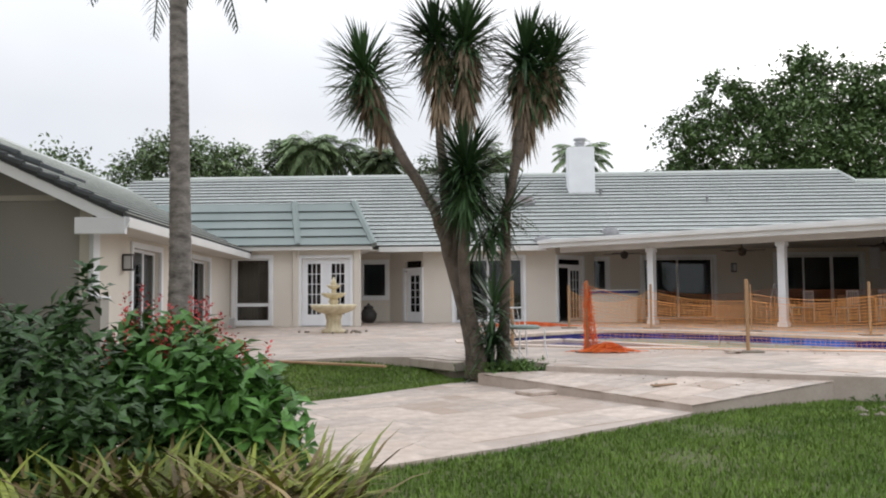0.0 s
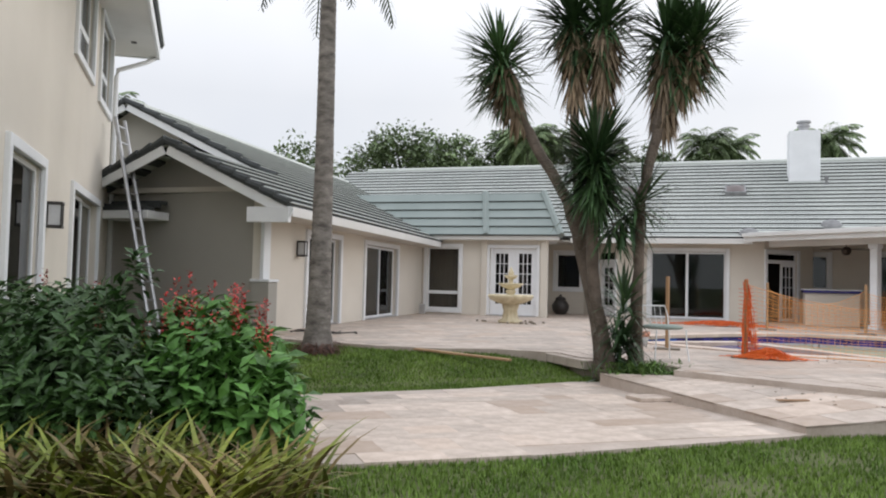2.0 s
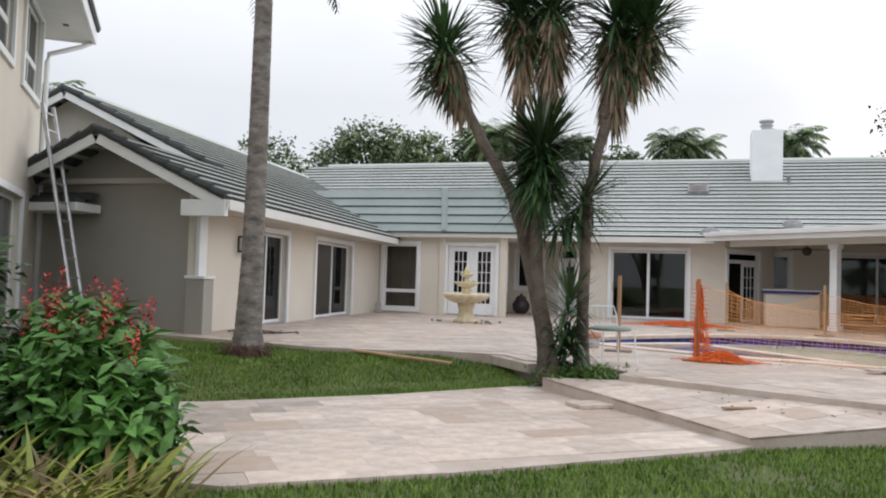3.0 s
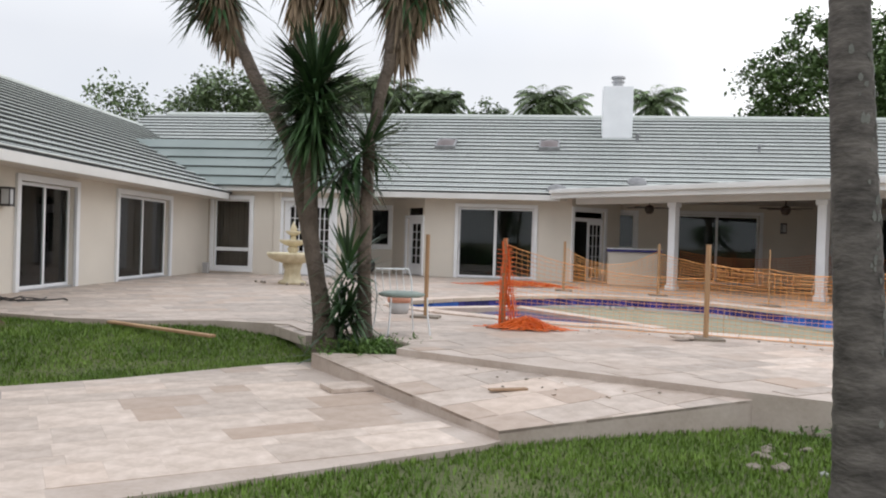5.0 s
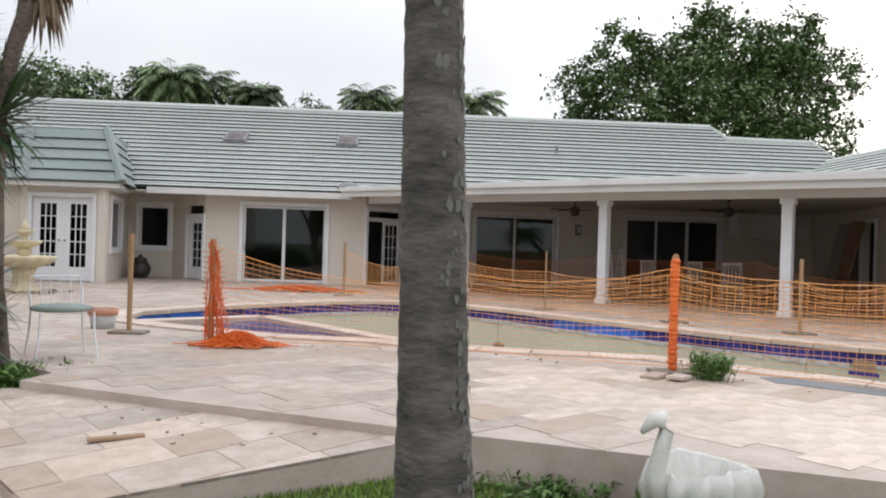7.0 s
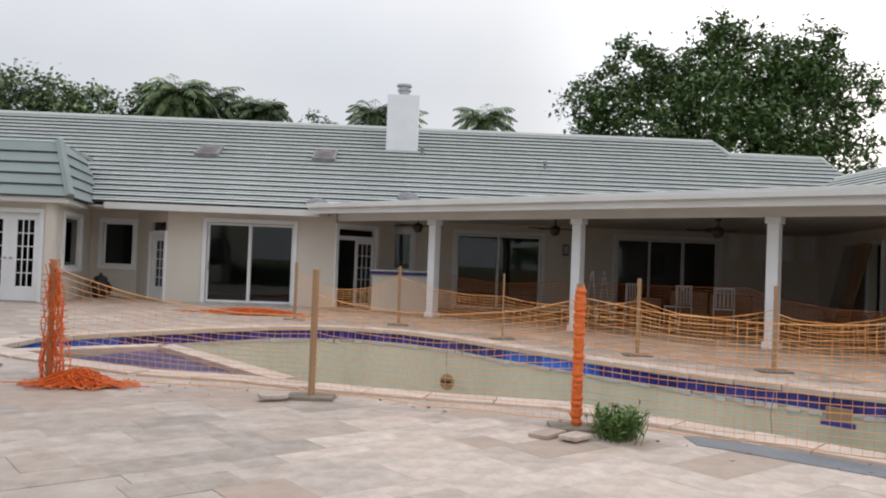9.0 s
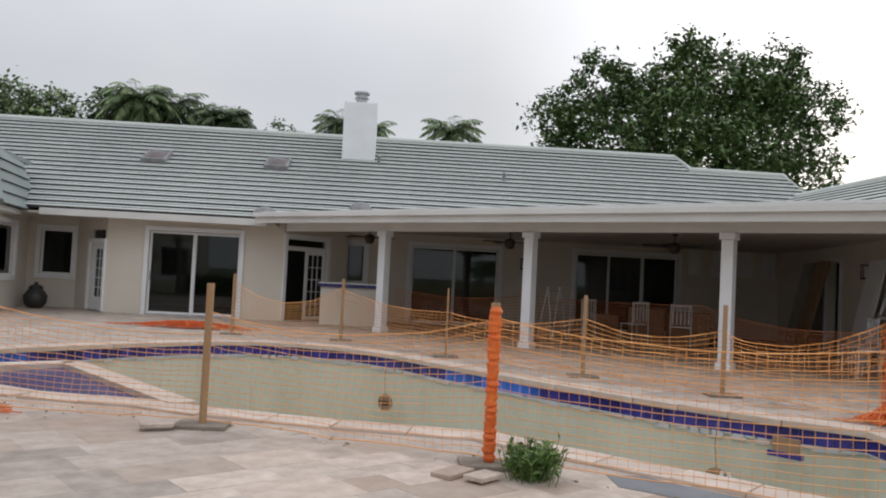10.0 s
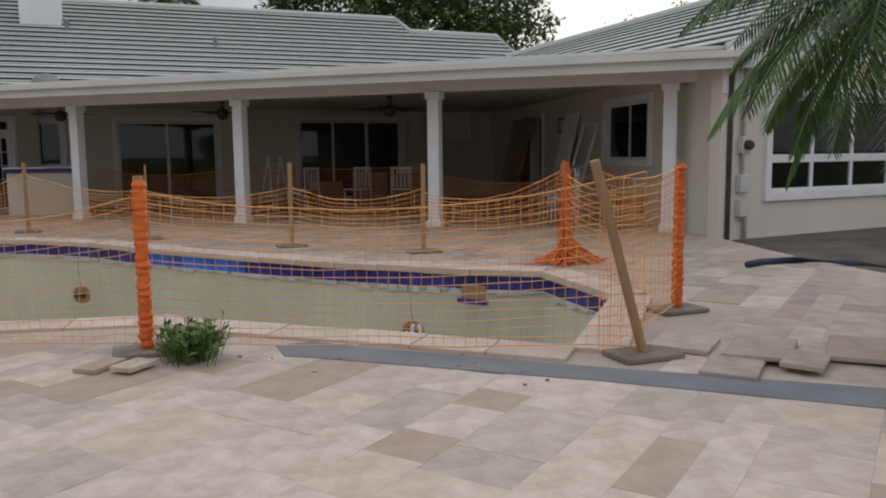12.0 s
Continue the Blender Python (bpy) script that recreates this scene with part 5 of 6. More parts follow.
# net bundle hanging on the first stake and the folded one
for x, y, h in ((2.75, 12.89, 1.1), (11.7, 14.15, 1.1)):
    rnd = random.Random(int(x * 10))
    verts, faces = [], []
    for i in range(24):
        o = rnd.uniform(-0.07, 0.17)
        pts = [Vector((x + o * (0.25 + 0.75 * (1 - k / 6)) + rnd.gauss(0, 0.012), y + rnd.gauss(0, 0.05), D + 0.04 + k / 6 * h * (1 - abs(o)))) for k in range(7)]
        strand(verts, faces, pts, 0.006)
    for i in range(18):
        z = D + 0.05 + i / 18 * h * 0.9
        strand(verts, faces, [Vector((x - 0.1, y, z)), Vector((x, y - 0.05, z - 0.01)), Vector((x + 0.22 * (1 - i / 30), y, z + 0.01))], 0.005)
    tagged(raw("net_bundle", [tuple(q) for q in verts], faces, ORANGE_DEEP), "bunched orange netting hanging on a stake", "net bundle", kind="stuff")

# ---- mortar strip, loose slabs, hose, boards ----
bm = bmnew()
prism(bm, [(8.05, 11.2), (8.2, 11.1), (9.5, 10.0), (10.5, 9.05), (12.2, 7.55), (12.45, 7.78), (10.75, 9.3), (9.66, 10.22), (8.6, 11.18), (8.3, 11.5), (8.05, 11.5)], D - 0.01, D + 0.006)
tagged(part("mortar_strip", bm, WETGREY), "fresh grey mortar strip across the deck", "mortar", kind="structure")
for i, (x, y, r, sx, sy) in enumerate(((10.42, 10.45, 40, 0.42, 0.36), (10.72, 10.12, 40, 0.62, 0.36), (10.7, 9.76, 36, 0.36, 0.22), (10.32, 9.9, 40, 0.45, 0.3), (11.25, 9.85, 40, 0.6, 0.4), (11.7, 9.55, 38, 0.6, 0.4), (7.02, 11.36, 48, 0.26, 0.16), (7.2, 11.24, 46, 0.22, 0.15), (4.85, 12.42, 20, 0.24, 0.14))):
    bm = bmnew()
    box(bm, -sx / 2, sx / 2, -sy / 2, sy / 2, 0, 0.03)
    tagged(part("loose_slab", bm, TRAV, m=pose(x, y, D + 0.004 + 0.012 * (i % 3), random.uniform(-2, 2), random.uniform(-2, 2), r), bevel=0.006), "loose travertine slab laid unevenly on the deck", "stone slab", "loose slabs")
HOSE = material("blue_hose", (0.01, 0.018, 0.045), (0.02, 0.035, 0.085), 3, 0.4, 20, 0.05)
bm = bmnew()
tube(bm, [(13.2, 12.95, D + 0.035), (13.5, 13.05, D + 0.035), (13.9, 13.0, D + 0.036), (14.25, 12.6, D + 0.035), (14.6, 12.2, 0.31), (15.6, 11.6, 0.31), (17, 11.4, 0.31)], 0.035, 10)
tagged(part("hose", bm, HOSE, smooth=True), "thick dark blue hose lying on the ground", "hose")
bm = bmnew()
prism(bm, [(14.15, 12.1), (14.35, 13.4), (14.95, 15.5), (24, 16.6), (24, 8), (13.35, 9.0)], -0.1, 0.27)
for vv in bm.verts:
    vv.co.z += 0
tagged(part("ground_soil", bm, EARTH), "bare dark garden soil by the wing wall", "soil", kind="structure")
for a_, b_, th in (((-1.85, 11.72), (-0.25, 11.05), 0.09),):
    plank = beam("plank", (*a_, 0.285), (*b_, 0.265), th, 0.03, WOOD)
    tagged(plank, "long pale wooden board lying on the grass", "board")
bm = bmnew()
box(bm, -0.16, 0.16, -0.03, 0.03, 0, 0.015)
tagged(part("stick", bm, CARD, m=pose(3.05, 9.25, step_z(3.05, 9.25) + 0.006, 0, 0, 25)), "brown palm scrap lying on the step", "palm scrap")
bm = bmnew()
box(bm, -0.2, 0.2, -0.15, 0.15, 0, 0.04)
tagged(part("spare_tile", bm, TRAV, m=pose(1.66, 9.55, 0.088, 0, 0, 37), bevel=0.006), "single thick travertine tile lying on the path", "stone slab")
# low retaining blocks by the yucca
for i in range(3):
    bm = bmnew()
    box(bm, -0.24, 0.24, -0.1, 0.1, 0, 0.13)
    tagged(part("retaining_block", bm, TRAV_BED, m=pose(0.12 + i * 0.24, 12.22 - i * 0.3, 0.17, 0, 0, -50), bevel=0.015), "rough retaining block at the deck edge", "stone block", "retaining blocks")

# stone chips along the pool
rs = random.Random(17)
for i in range(70):
    s = rs.random()
    x, y = 2.6 + 6.8 * s + rs.gauss(0, 0.15), 13.3 - 3.0 * s ** 2 - rs.random() * 0.5 + rs.gauss(0, 0.1)
    if i > 52:
        x = rs.uniform(2.6, 4.3)
        y = 10.15 - 0.43 * (x - 2.6) - rs.uniform(0.05, 0.7)
    bm = bmnew()
    bmesh.ops.create_icosphere(bm, subdivisions=1, radius=rs.uniform(0.008, 0.022))
    for vv in bm.verts:
        vv.co *= rs.uniform(0.6, 1.3)
        vv.co.z *= 0.5
    tagged(part("stone_chip", bm, DUST if i % 3 else COPING, m=pose(x, y, (D if i <= 52 else step_z(x, y)) + 0.006, 0, 0, i * 37)), "small stone chip lying on the paving", "stone chip", "stone chips")

bm = bmnew()
tube(bm, [(-4.75 + 0.25 * math.cos(k * 0.7) + 0.03 * k, 13.3 + 0.18 * math.sin(k * 0.7) + 0.01 * k, D + 0.02 + 0.012 * (k % 4)) for k in range(30)], 0.012, 6)
tagged(part("cable_coil", bm, BLACK, smooth=True), "loose coil of dark cable lying by the wing wall", "cable")
bm = bmnew()
box(bm, -0.12, 0.25, -0.16, 0.1, -0.2, 1.22, gm @ Matrix.Translation((gl, 0, 0)))
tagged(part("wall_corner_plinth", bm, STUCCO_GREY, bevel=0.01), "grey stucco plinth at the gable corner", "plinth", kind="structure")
bm = bmnew()
box(bm, -0.14, 0.27, -0.18, 0.12, 1.22, 1.27, gm @ Matrix.Translation((gl, 0, 0)))
tagged(part("trim_plinth_cap", bm, WHITE, bevel=0.01), "white cap on the corner plinth", "trim", kind="structure")

# ---- swan planter ----
SWAN = material("swan_concrete", (0.5, 0.5, 0.45), (0.68, 0.67, 0.62), 6, 0.85, 40, 0.3)
bm = bmnew()
lathe(bm, [(0.13, 0), (0.21, 0.05), (0.28, 0.14), (0.3, 0.24), (0.27, 0.32), (0.24, 0.31), (0.2, 0.2), (0.05, 0.15)], 56, lambda k, r, z: 0.1 * math.cos(k * 2 * math.pi / 4) * (z > 0.03))
for vv in bm.verts:
    vv.co.x *= 1.15
    # wing tips lift and fan out towards the tail
    vv.co.z += 0.05 * max(0, 1 - abs(vv.co.x - 0.02) / 0.3) * (vv.co.z > 0.2)
tube(bm, [(-0.28, 0, 0.14), (-0.34, 0, 0.3), (-0.3, 0, 0.42), (-0.27, 0, 0.52), (-0.31, 0, 0.59), (-0.37, 0, 0.58), (-0.44, 0, 0.53)], [0.08, 0.06, 0.05, 0.045, 0.05, 0.04, 0.015], 12)
bmesh.ops.scale(bm, vec=(0.85, 0.85, 0.98), verts=bm.verts)
swan = tagged(part("swan_planter", bm, SWAN, m=pose(6.26, 8.3, 0.04, 0, 0, 20), smooth=True), "weathered white concrete swan-shaped garden planter", "planter")

# ---- plants ----
GREEN_Y = leaf_material("yucca_leaf", (0.022, 0.055, 0.02), (0.07, 0.13, 0.05), 0.45)
BROWN_Y = leaf_material("dead_yucca_leaf", (0.22, 0.15, 0.09), (0.46, 0.35, 0.25), 0.9)
BARK_Y = material("yucca_bark", (0.09, 0.07, 0.055), (0.19, 0.15, 0.12), 5, 0.95, 30, 0.9, depth=0.03)
BARK_P = material("palm_bark", (0.075, 0.064, 0.056), (0.3, 0.27, 0.24), 5, 0.95, 22, 0.6, stretch=(1.0, 1.0, 2.2), depth=0.015)
BARK_DARK = material("dark_palm_bark", (0.035, 0.03, 0.026), (0.16, 0.14, 0.125), 5, 0.95, 22, 0.6, stretch=(1.0, 1.0, 2.4), depth=0.015)
LICHEN = material("lichen", (0.12, 0.12, 0.108), (0.21, 0.21, 0.19), 9, 0.95, 40, 0.4)


def blade(verts, faces, p, d, length, width, droop, segs=3, fold=0.0):
    d = d.normalized()
    side = d.cross(Vector((0, 0, 1)))
    if side.length < 0.05:
        side = Vector((1, 0, 0))
    side.normalize()
    base = len(verts)
    q = p.copy()
    for i in range(segs + 1):
        s = i / segs
        wd2 = width * (0.55 + 0.9 * s if s < 0.5 else 2.0 * (1 - s)) / 2
        verts.append(q - side * wd2)
        verts.append(q + side * wd2)
        d = (d + Vector((0, 0, -droop / segs))).normalized()
        q = q + d * (length / segs)
    for i in range(segs):
        a = base + 2 * i
        faces.append((a, a + 1, a + 3, a + 2))


def yucca_head(parent, c, size, n, rnd, axis=(0, 0, 1), skirt=1.0, skirt_dir=(0, 0, -1)):
    verts, faces = [], []
    c, axis = Vector(c), Vector(axis).normalized()
    n = int(n * 1.5)
    size *= 1.12
    for i in range(n):
        v_ = Vector((rnd.gauss(0, 1), rnd.gauss(0, 1), rnd.gauss(0.15, 0.85))).normalized()
        off = -axis * rnd.uniform(0, 0.6) * (1 - max(0, v_.z))
        blade(verts, faces, c + off + v_ * 0.05, v_ + axis * 0.15, size * rnd.uniform(0.75, 1.1), 0.046, 0.4 + 0.25 * (v_.z < 0), 3)
    raw("crown", [tuple(q) for q in verts], faces, GREEN_Y, parent, "rosette of stiff green sword leaves")
    if skirt:
        verts, faces = [], []
        sd = Vector(skirt_dir).normalized()
        for i in range(int(n * 0.9)):
            s = rnd.random() ** 1.3
            a = rnd.uniform(0, 6.28)
            o = Vector((math.cos(a), math.sin(a), 0))
            p = c + sd * (0.1 + s * skirt * 0.8) + o * 0.05
            blade(verts, faces, p, o * (0.95 - 0.6 * s) + Vector((0, 0, -1.0)), size * rnd.uniform(0.55, 0.9), 0.05, 0.5, 3)
        raw("dead_leaf_skirt", [tuple(q) for q in verts], faces, BROWN_Y, parent, "hanging skirt of dead brown leaves")


rnd = random.Random(21)
yu = thing("yucca_tree", "tall multi-stemmed yucca with green rosettes and dead brown skirts", "yucca")
STEMS = (([(0.98, 11.12, 0.05), (0.93, 11.15, 0.55), (0.68, 11.3, 1.57), (0.42, 11.35, 2.45), (-0.04, 11.4, 3.2), (-0.42, 11.45, 3.95), (-0.58, 11.48, 4.5)], [0.15, 0.1, 0.08, 0.075, 0.068, 0.06, 0.05]),
         ([(0.62, 11.3, 1.75), (0.58, 11.32, 2.6), (0.5, 11.35, 3.6), (0.45, 11.38, 4.8)], [0.075, 0.07, 0.065, 0.06]),
         ([(0.66, 11.3, 1.6), (0.78, 11.35, 2.6), (0.85, 11.38, 3.6), (0.87, 11.4, 4.8)], [0.075, 0.07, 0.065, 0.06]),
         ([(1.36, 11.3, 0.05), (1.37, 11.2, 0.8), (1.39, 11.08, 1.5), (1.42, 11.05, 2.4), (1.59, 11.05, 3.2), (1.72, 11.15, 4.4)], [0.12, 0.08, 0.07, 0.065, 0.065, 0.06]),
         ([(1.1, 11.0, 0.05), (0.98, 11.02, 0.6), (0.82, 11.0, 1.5), (0.84, 10.92, 2.4), (0.87, 10.88, 2.85)], [0.13, 0.085, 0.075, 0.07, 0.06]),
         ([(1.6, 11.06, 3.3), (1.95, 11.15, 4.1), (2.08, 11.2, 4.4)], [0.065, 0.06, 0.05]))
for pts, rr in STEMS:
    bm = bmnew()
    fine, fr_ = [], []
    for i in range(len(pts) - 1):
        for k in range(4):
            s = k / 4
            fine.append(Vector(pts[i]).lerp(Vector(pts[i + 1]), s) + Vector((rnd.gauss(0, 0.008), rnd.gauss(0, 0.008), 0)))
            fr_.append((rr[i] * (1 - s) + rr[i + 1] * s) * rnd.uniform(0.92, 1.08))
    fine.append(Vector(pts[-1]))
    fr_.append(rr[-1])
    tube(bm, fine, fr_, 10)
    part("trunk", bm, BARK_Y, yu, smooth=True)
yucca_head(yu, (-0.6, 11.48, 4.55), 0.62, 230, rnd, (-0.2, 0, 1), 0.95, (0.4, 0, -1))
yucca_head(yu, (0.45, 11.38, 4.95), 0.6, 200, rnd, (-0.1, 0, 1), 1.15, (0.08, 0, -1))
yucca_head(yu, (0.88, 11.4, 4.95), 0.62, 230, rnd, (0.1, 0, 1), 1.2, (0, 0, -1))
yucca_head(yu, (1.72, 11.2, 4.6), 0.62, 230, rnd, (0, 0, 1), 1.2, (-0.05, 0, -1))
yucca_head(yu, (2.1, 11.22, 4.55), 0.56, 200, rnd, (0.3, 0, 1), 0.8, (-0.4, 0, -1))
yucca_head(yu, (0.87, 10.87, 3.0), 0.64, 300, rnd, (0, 0, 1), 0.0)
yucca_head(yu, (0.86, 10.9, 2.5), 0.6, 170, rnd, (0, 0, -0.6), 0.0)
yucca_head(yu, (1.46, 11.03, 2.4), 0.52, 130, rnd, (0.2, 0, 0.2), 0.0)
yucca_head(yu, (1.22, 11.05, 1.15), 0.48, 90, rnd, (0, 0, 1), 0.0)
yucca_head(yu, (1.2, 11.1, 0.55), 0.46, 90, rnd, (0.3, 0, 0.6), 0.0)


def palm_trunk(parent, pts, rr, rnd, mat=None):
    """A ringed trunk: one closed mesh with a step at every leaf scar."""
    bm_ = bmnew()
    fine, fr2 = [], []
    total = 0
    for i in range(len(pts) - 1):
        a, b = Vector(pts[i]), Vector(pts[i + 1])
        k = max(2, int((b - a).length / 0.045))
        for j in range(k):
            s = j / k
            r = rr[i] * (1 - s) + rr[i + 1] * s
            total += 1
            fine.append(a.lerp(b, s))
            fr2.append(r * (1.018 if total % 2 else 0.982) * rnd.uniform(0.985, 1.015))
    fine.append(Vector(pts[-1]))
    fr2.append(rr[-1])
    tube(bm_, fine, fr2, 18)
    return part("trunk", bm_, mat or BARK_P, parent, smooth=True)


def frond(verts, faces, p, d, length, rnd, leaf=0.5, n=34, droop=1.0, wide=0.035):
    d = Vector(d).normalized()
    q = Vector(p)
    pts = []
    for i in range(n):
        pts.append((q.copy(), d.copy()))
        d = (d + Vector((0, 0, -droop / n))).normalized()
        q = q + d * (length / n)
    for i, (q, d) in enumerate(pts):
        s = i / n
        side = d.cross(Vector((0, 0, 1))).normalized()
        ll = leaf * (0.35 + 1.3 * s if s < 0.5 else 1.9 * (1 - s) + 0.15)
        for sg in (-1, 1):
            blade(verts, faces, q, side * sg * 0.8 + d * 0.55 + Vector((0, 0, -0.15 + rnd.gauss(0, 0.12))), ll * rnd.uniform(0.85, 1.1), wide, 0.6, 2)
    strand(verts, faces, [a for a, _ in pts], 0.012 * length / 2)


PALMLEAF = leaf_material("palm_leaf", (0.03, 0.07, 0.02), (0.08, 0.14, 0.04), 0.5)
rnd = random.Random(31)
pa = thing("palm_tree", "slender coconut-type palm with ringed grey trunk on a root mound", "palm tree")
palm_trunk(pa, [(-2.93, 10.7, 0.1), (-2.95, 10.74, 0.6), (-2.99, 10.84, 1.5), (-3.08, 11.02, 2.95), (-3.21, 11.25, 5.2), (-3.3, 11.4, 7.2)], [0.27, 0.18, 0.15, 0.135, 0.122, 0.105], rnd)
verts, faces = [], []
for i in range(16):
    a = i * 2.4
    frond(verts, faces, (-3.3, 11.4, 7.2), (math.cos(a), math.sin(a), 0.7 - 0.08 * i), 2.4, rnd, 0.55, 30, 1.6)
raw("crown", [tuple(q) for q in verts], faces, PALMLEAF, pa)
ROOT = material("palm_root_fibre", (0.06, 0.03, 0.02), (0.16, 0.08, 0.06), 6, 0.95, 40, 0.9, depth=0.03)
verts, faces = [], []
for i in range(900):
    a = rnd.uniform(0, 6.28)
    r = rnd.uniform(0.14, 0.32)
    blade(verts, faces, Vector((-2.93 + math.cos(a) * r, 10.7 + math.sin(a) * r, rnd.uniform(0.18, 0.42))), Vector((math.cos(a), math.sin(a), rnd.uniform(-0.6, 0.9))), rnd.uniform(0.06, 0.18), 0.02, 0.9, 2)
raw("root_mound", [tuple(q) for q in verts], faces, ROOT, pa, "reddish-brown fibrous root mound")

pb = thing("palm_tree", "thick ringed palm trunk with pale lichen at the lawn edge", "palm tree")
palm_trunk(pb, [(4.86, 6.86, -0.05), (4.855, 6.88, 0.3), (4.83, 6.93, 0.95), (4.795, 7.12, 2.5), (4.82, 7.3, 4.5), (4.86, 7.4, 6.2)], [0.19, 0.143, 0.114, 0.096, 0.095, 0.095], rnd, BARK_DARK)
verts, faces = [], []
for i in range(14):
    a = i * 2.4
    frond(verts, faces, (4.86, 7.4, 6.2), (math.cos(a), math.sin(a), 0.9 - 0.05 * i), 2.2, rnd, 0.5, 28, 1.2)
raw("crown", [tuple(q) for q in verts], faces, PALMLEAF, pb)
bm = bmnew()
for i in range(130):
    z = rnd.uniform(0.2, 2.4)
    a = rnd.gauss(-0.6, 0.45)
    r = (0.156 - 0.042 * z if z < 1 else 0.125 - 0.0116 * z) * 1.04
    cx_, cy_ = (4.857 - 0.028 * z, 6.865 + 0.07 * z) if z < 1 else (4.83 - 0.0226 * (z - 0.95), 6.93 + 0.1226 * (z - 0.95))
    nrm = Vector((math.cos(a), math.sin(a), 0))
    u_ = Vector((-nrm.y, nrm.x, 0))
    rad = rnd.uniform(0.005, 0.017)
    ring = [bm.verts.new(Vector((cx_, cy_, z)) + nrm * r + u_ * math.cos(t2) * rad * rnd.uniform(0.6, 1.2) + Vector((0, 0, math.sin(t2) * rad * 1.6 * rnd.uniform(0.6, 1.2)))) for t2 in [k * 0.785 for k in range(8)]]
    bm.faces.new(ring)
part("lichen_patch", bm, LICHEN, pb, "pale grey lichen patches")["kind"] = "stuff"

# young palm whose fronds hang into the view at the right wing
pc = thing("palm_tree", "feathery palm with drooping fronds near the wing window", "palm tree")
palm_trunk(pc, [(13.3, 8.3, 0.3), (12.8, 8.7, 1.2), (11.42, 9.78, 2.45)], [0.14, 0.11, 0.09], rnd)
verts, faces = [], []
for i in range(36):
    a = 2.4 * i
    frond(verts, faces, (11.42, 9.78, 2.47), (math.cos(a), math.sin(a), 0.8 - 0.04 * i + rnd.gauss(0, 0.08)), rnd.uniform(1.1, 1.5), rnd, 0.42, 46, 1.5, 0.016)
raw("crown", [tuple(q) for q in verts], faces, PALMLEAF, pc)


# ---- bushes ----
def broad_leaf(verts, faces, p, d, length, width, rnd):
    d = d.normalized()
    side = d.cross(Vector((rnd.gauss(0, 0.4), rnd.gauss(0, 0.4), 1))).normalized()
    up_ = side.cross(d).normalized()
    b = len(verts)
    verts.extend([p, p + d * length * 0.45 + side * width / 2 + up_ * width * 0.12, p + d * length + up_ * -length * 0.15, p + d * length * 0.45 - side * width / 2 + up_ * width * 0.12, p + d * length * 0.5])
    faces.extend([(b, b + 1, b + 4), (b + 1, b + 2, b + 4), (b, b + 4, b + 3), (b + 4, b + 2, b + 3)])


def bush(name, label, lobes, n, size, mat, rnd, flowers=0, fmat=None):
    t = thing(name, label, "bush", pose(lobes[0][0], lobes[0][1], 0))
    o = Vector((lobes[0][0], lobes[0][1], 0))
    verts, faces = [], []
    wsum = sum(l[3] * l[4] * l[5] for l in lobes)
    tips = []
    bm_ = bmnew()
    for x, y, z, rx, ry, rz_ in lobes:
        k = int(n * rx * ry * rz_ / wsum)
        for s in range(max(3, k // 9)):
            # a shoot: a stem tip with a whorl of leaves
            v_ = Vector((rnd.gauss(0, 1), rnd.gauss(0, 1), rnd.gauss(0.25, 1))).normalized()
            rr_ = rnd.uniform(0.55, 1.04)
            tip = Vector((x + v_.x * rx * rr_, y + v_.y * ry * rr_, z + v_.z * rz_ * rr_)) - o
            if tip.z < 0.03:
                continue
            tips.append(tip)
            ax = (v_ + Vector((0, 0, 0.8))).normalized()
            for q in range(9):
                a = q * 2.4
                sd = ax.orthogonal().normalized()
                sd = sd * math.cos(a) + ax.cross(sd) * math.sin(a)
                broad_leaf(verts, faces, tip - ax * 0.02 * q, sd + ax * (0.75 - 0.12 * q), size * rnd.uniform(0.7, 1.2), size * 0.45, rnd)
    for s in range(26):
        tp = rnd.choice(tips)
        tube(bm_, [(tp.x * 0.35, tp.y * 0.35, 0), (tp.x * 0.7, tp.y * 0.7, tp.z * 0.5), tp], [0.014, 0.01, 0.004], 5)
    part("stem", bm_, BARK_Y, t)["kind"] = "stuff"
    raw("foliage", [tuple(q) for q in verts], faces, mat, t)["kind"] = "stuff"
    if flowers:
        verts, faces = [], []
        hi = sorted(tips, key=lambda q: -q.z)[: len(tips) // 3]
        for s in range(flowers):
            tp = rnd.choice(hi) + Vector((0, 0, 0.03))
            for q in range(22):
                p = tp + Vector((rnd.gauss(0, 0.016), rnd.gauss(0, 0.016), q * 0.008))
                broad_leaf(verts, faces, p, Vector((rnd.gauss(0, 1), rnd.gauss(0, 1), 0.8)), 0.035, 0.018, rnd)
        raw("flower_spike", [tuple(q) for q in verts], faces, fmat, t, "small coral-red flower spikes")["kind"] = "stuff"
    return t


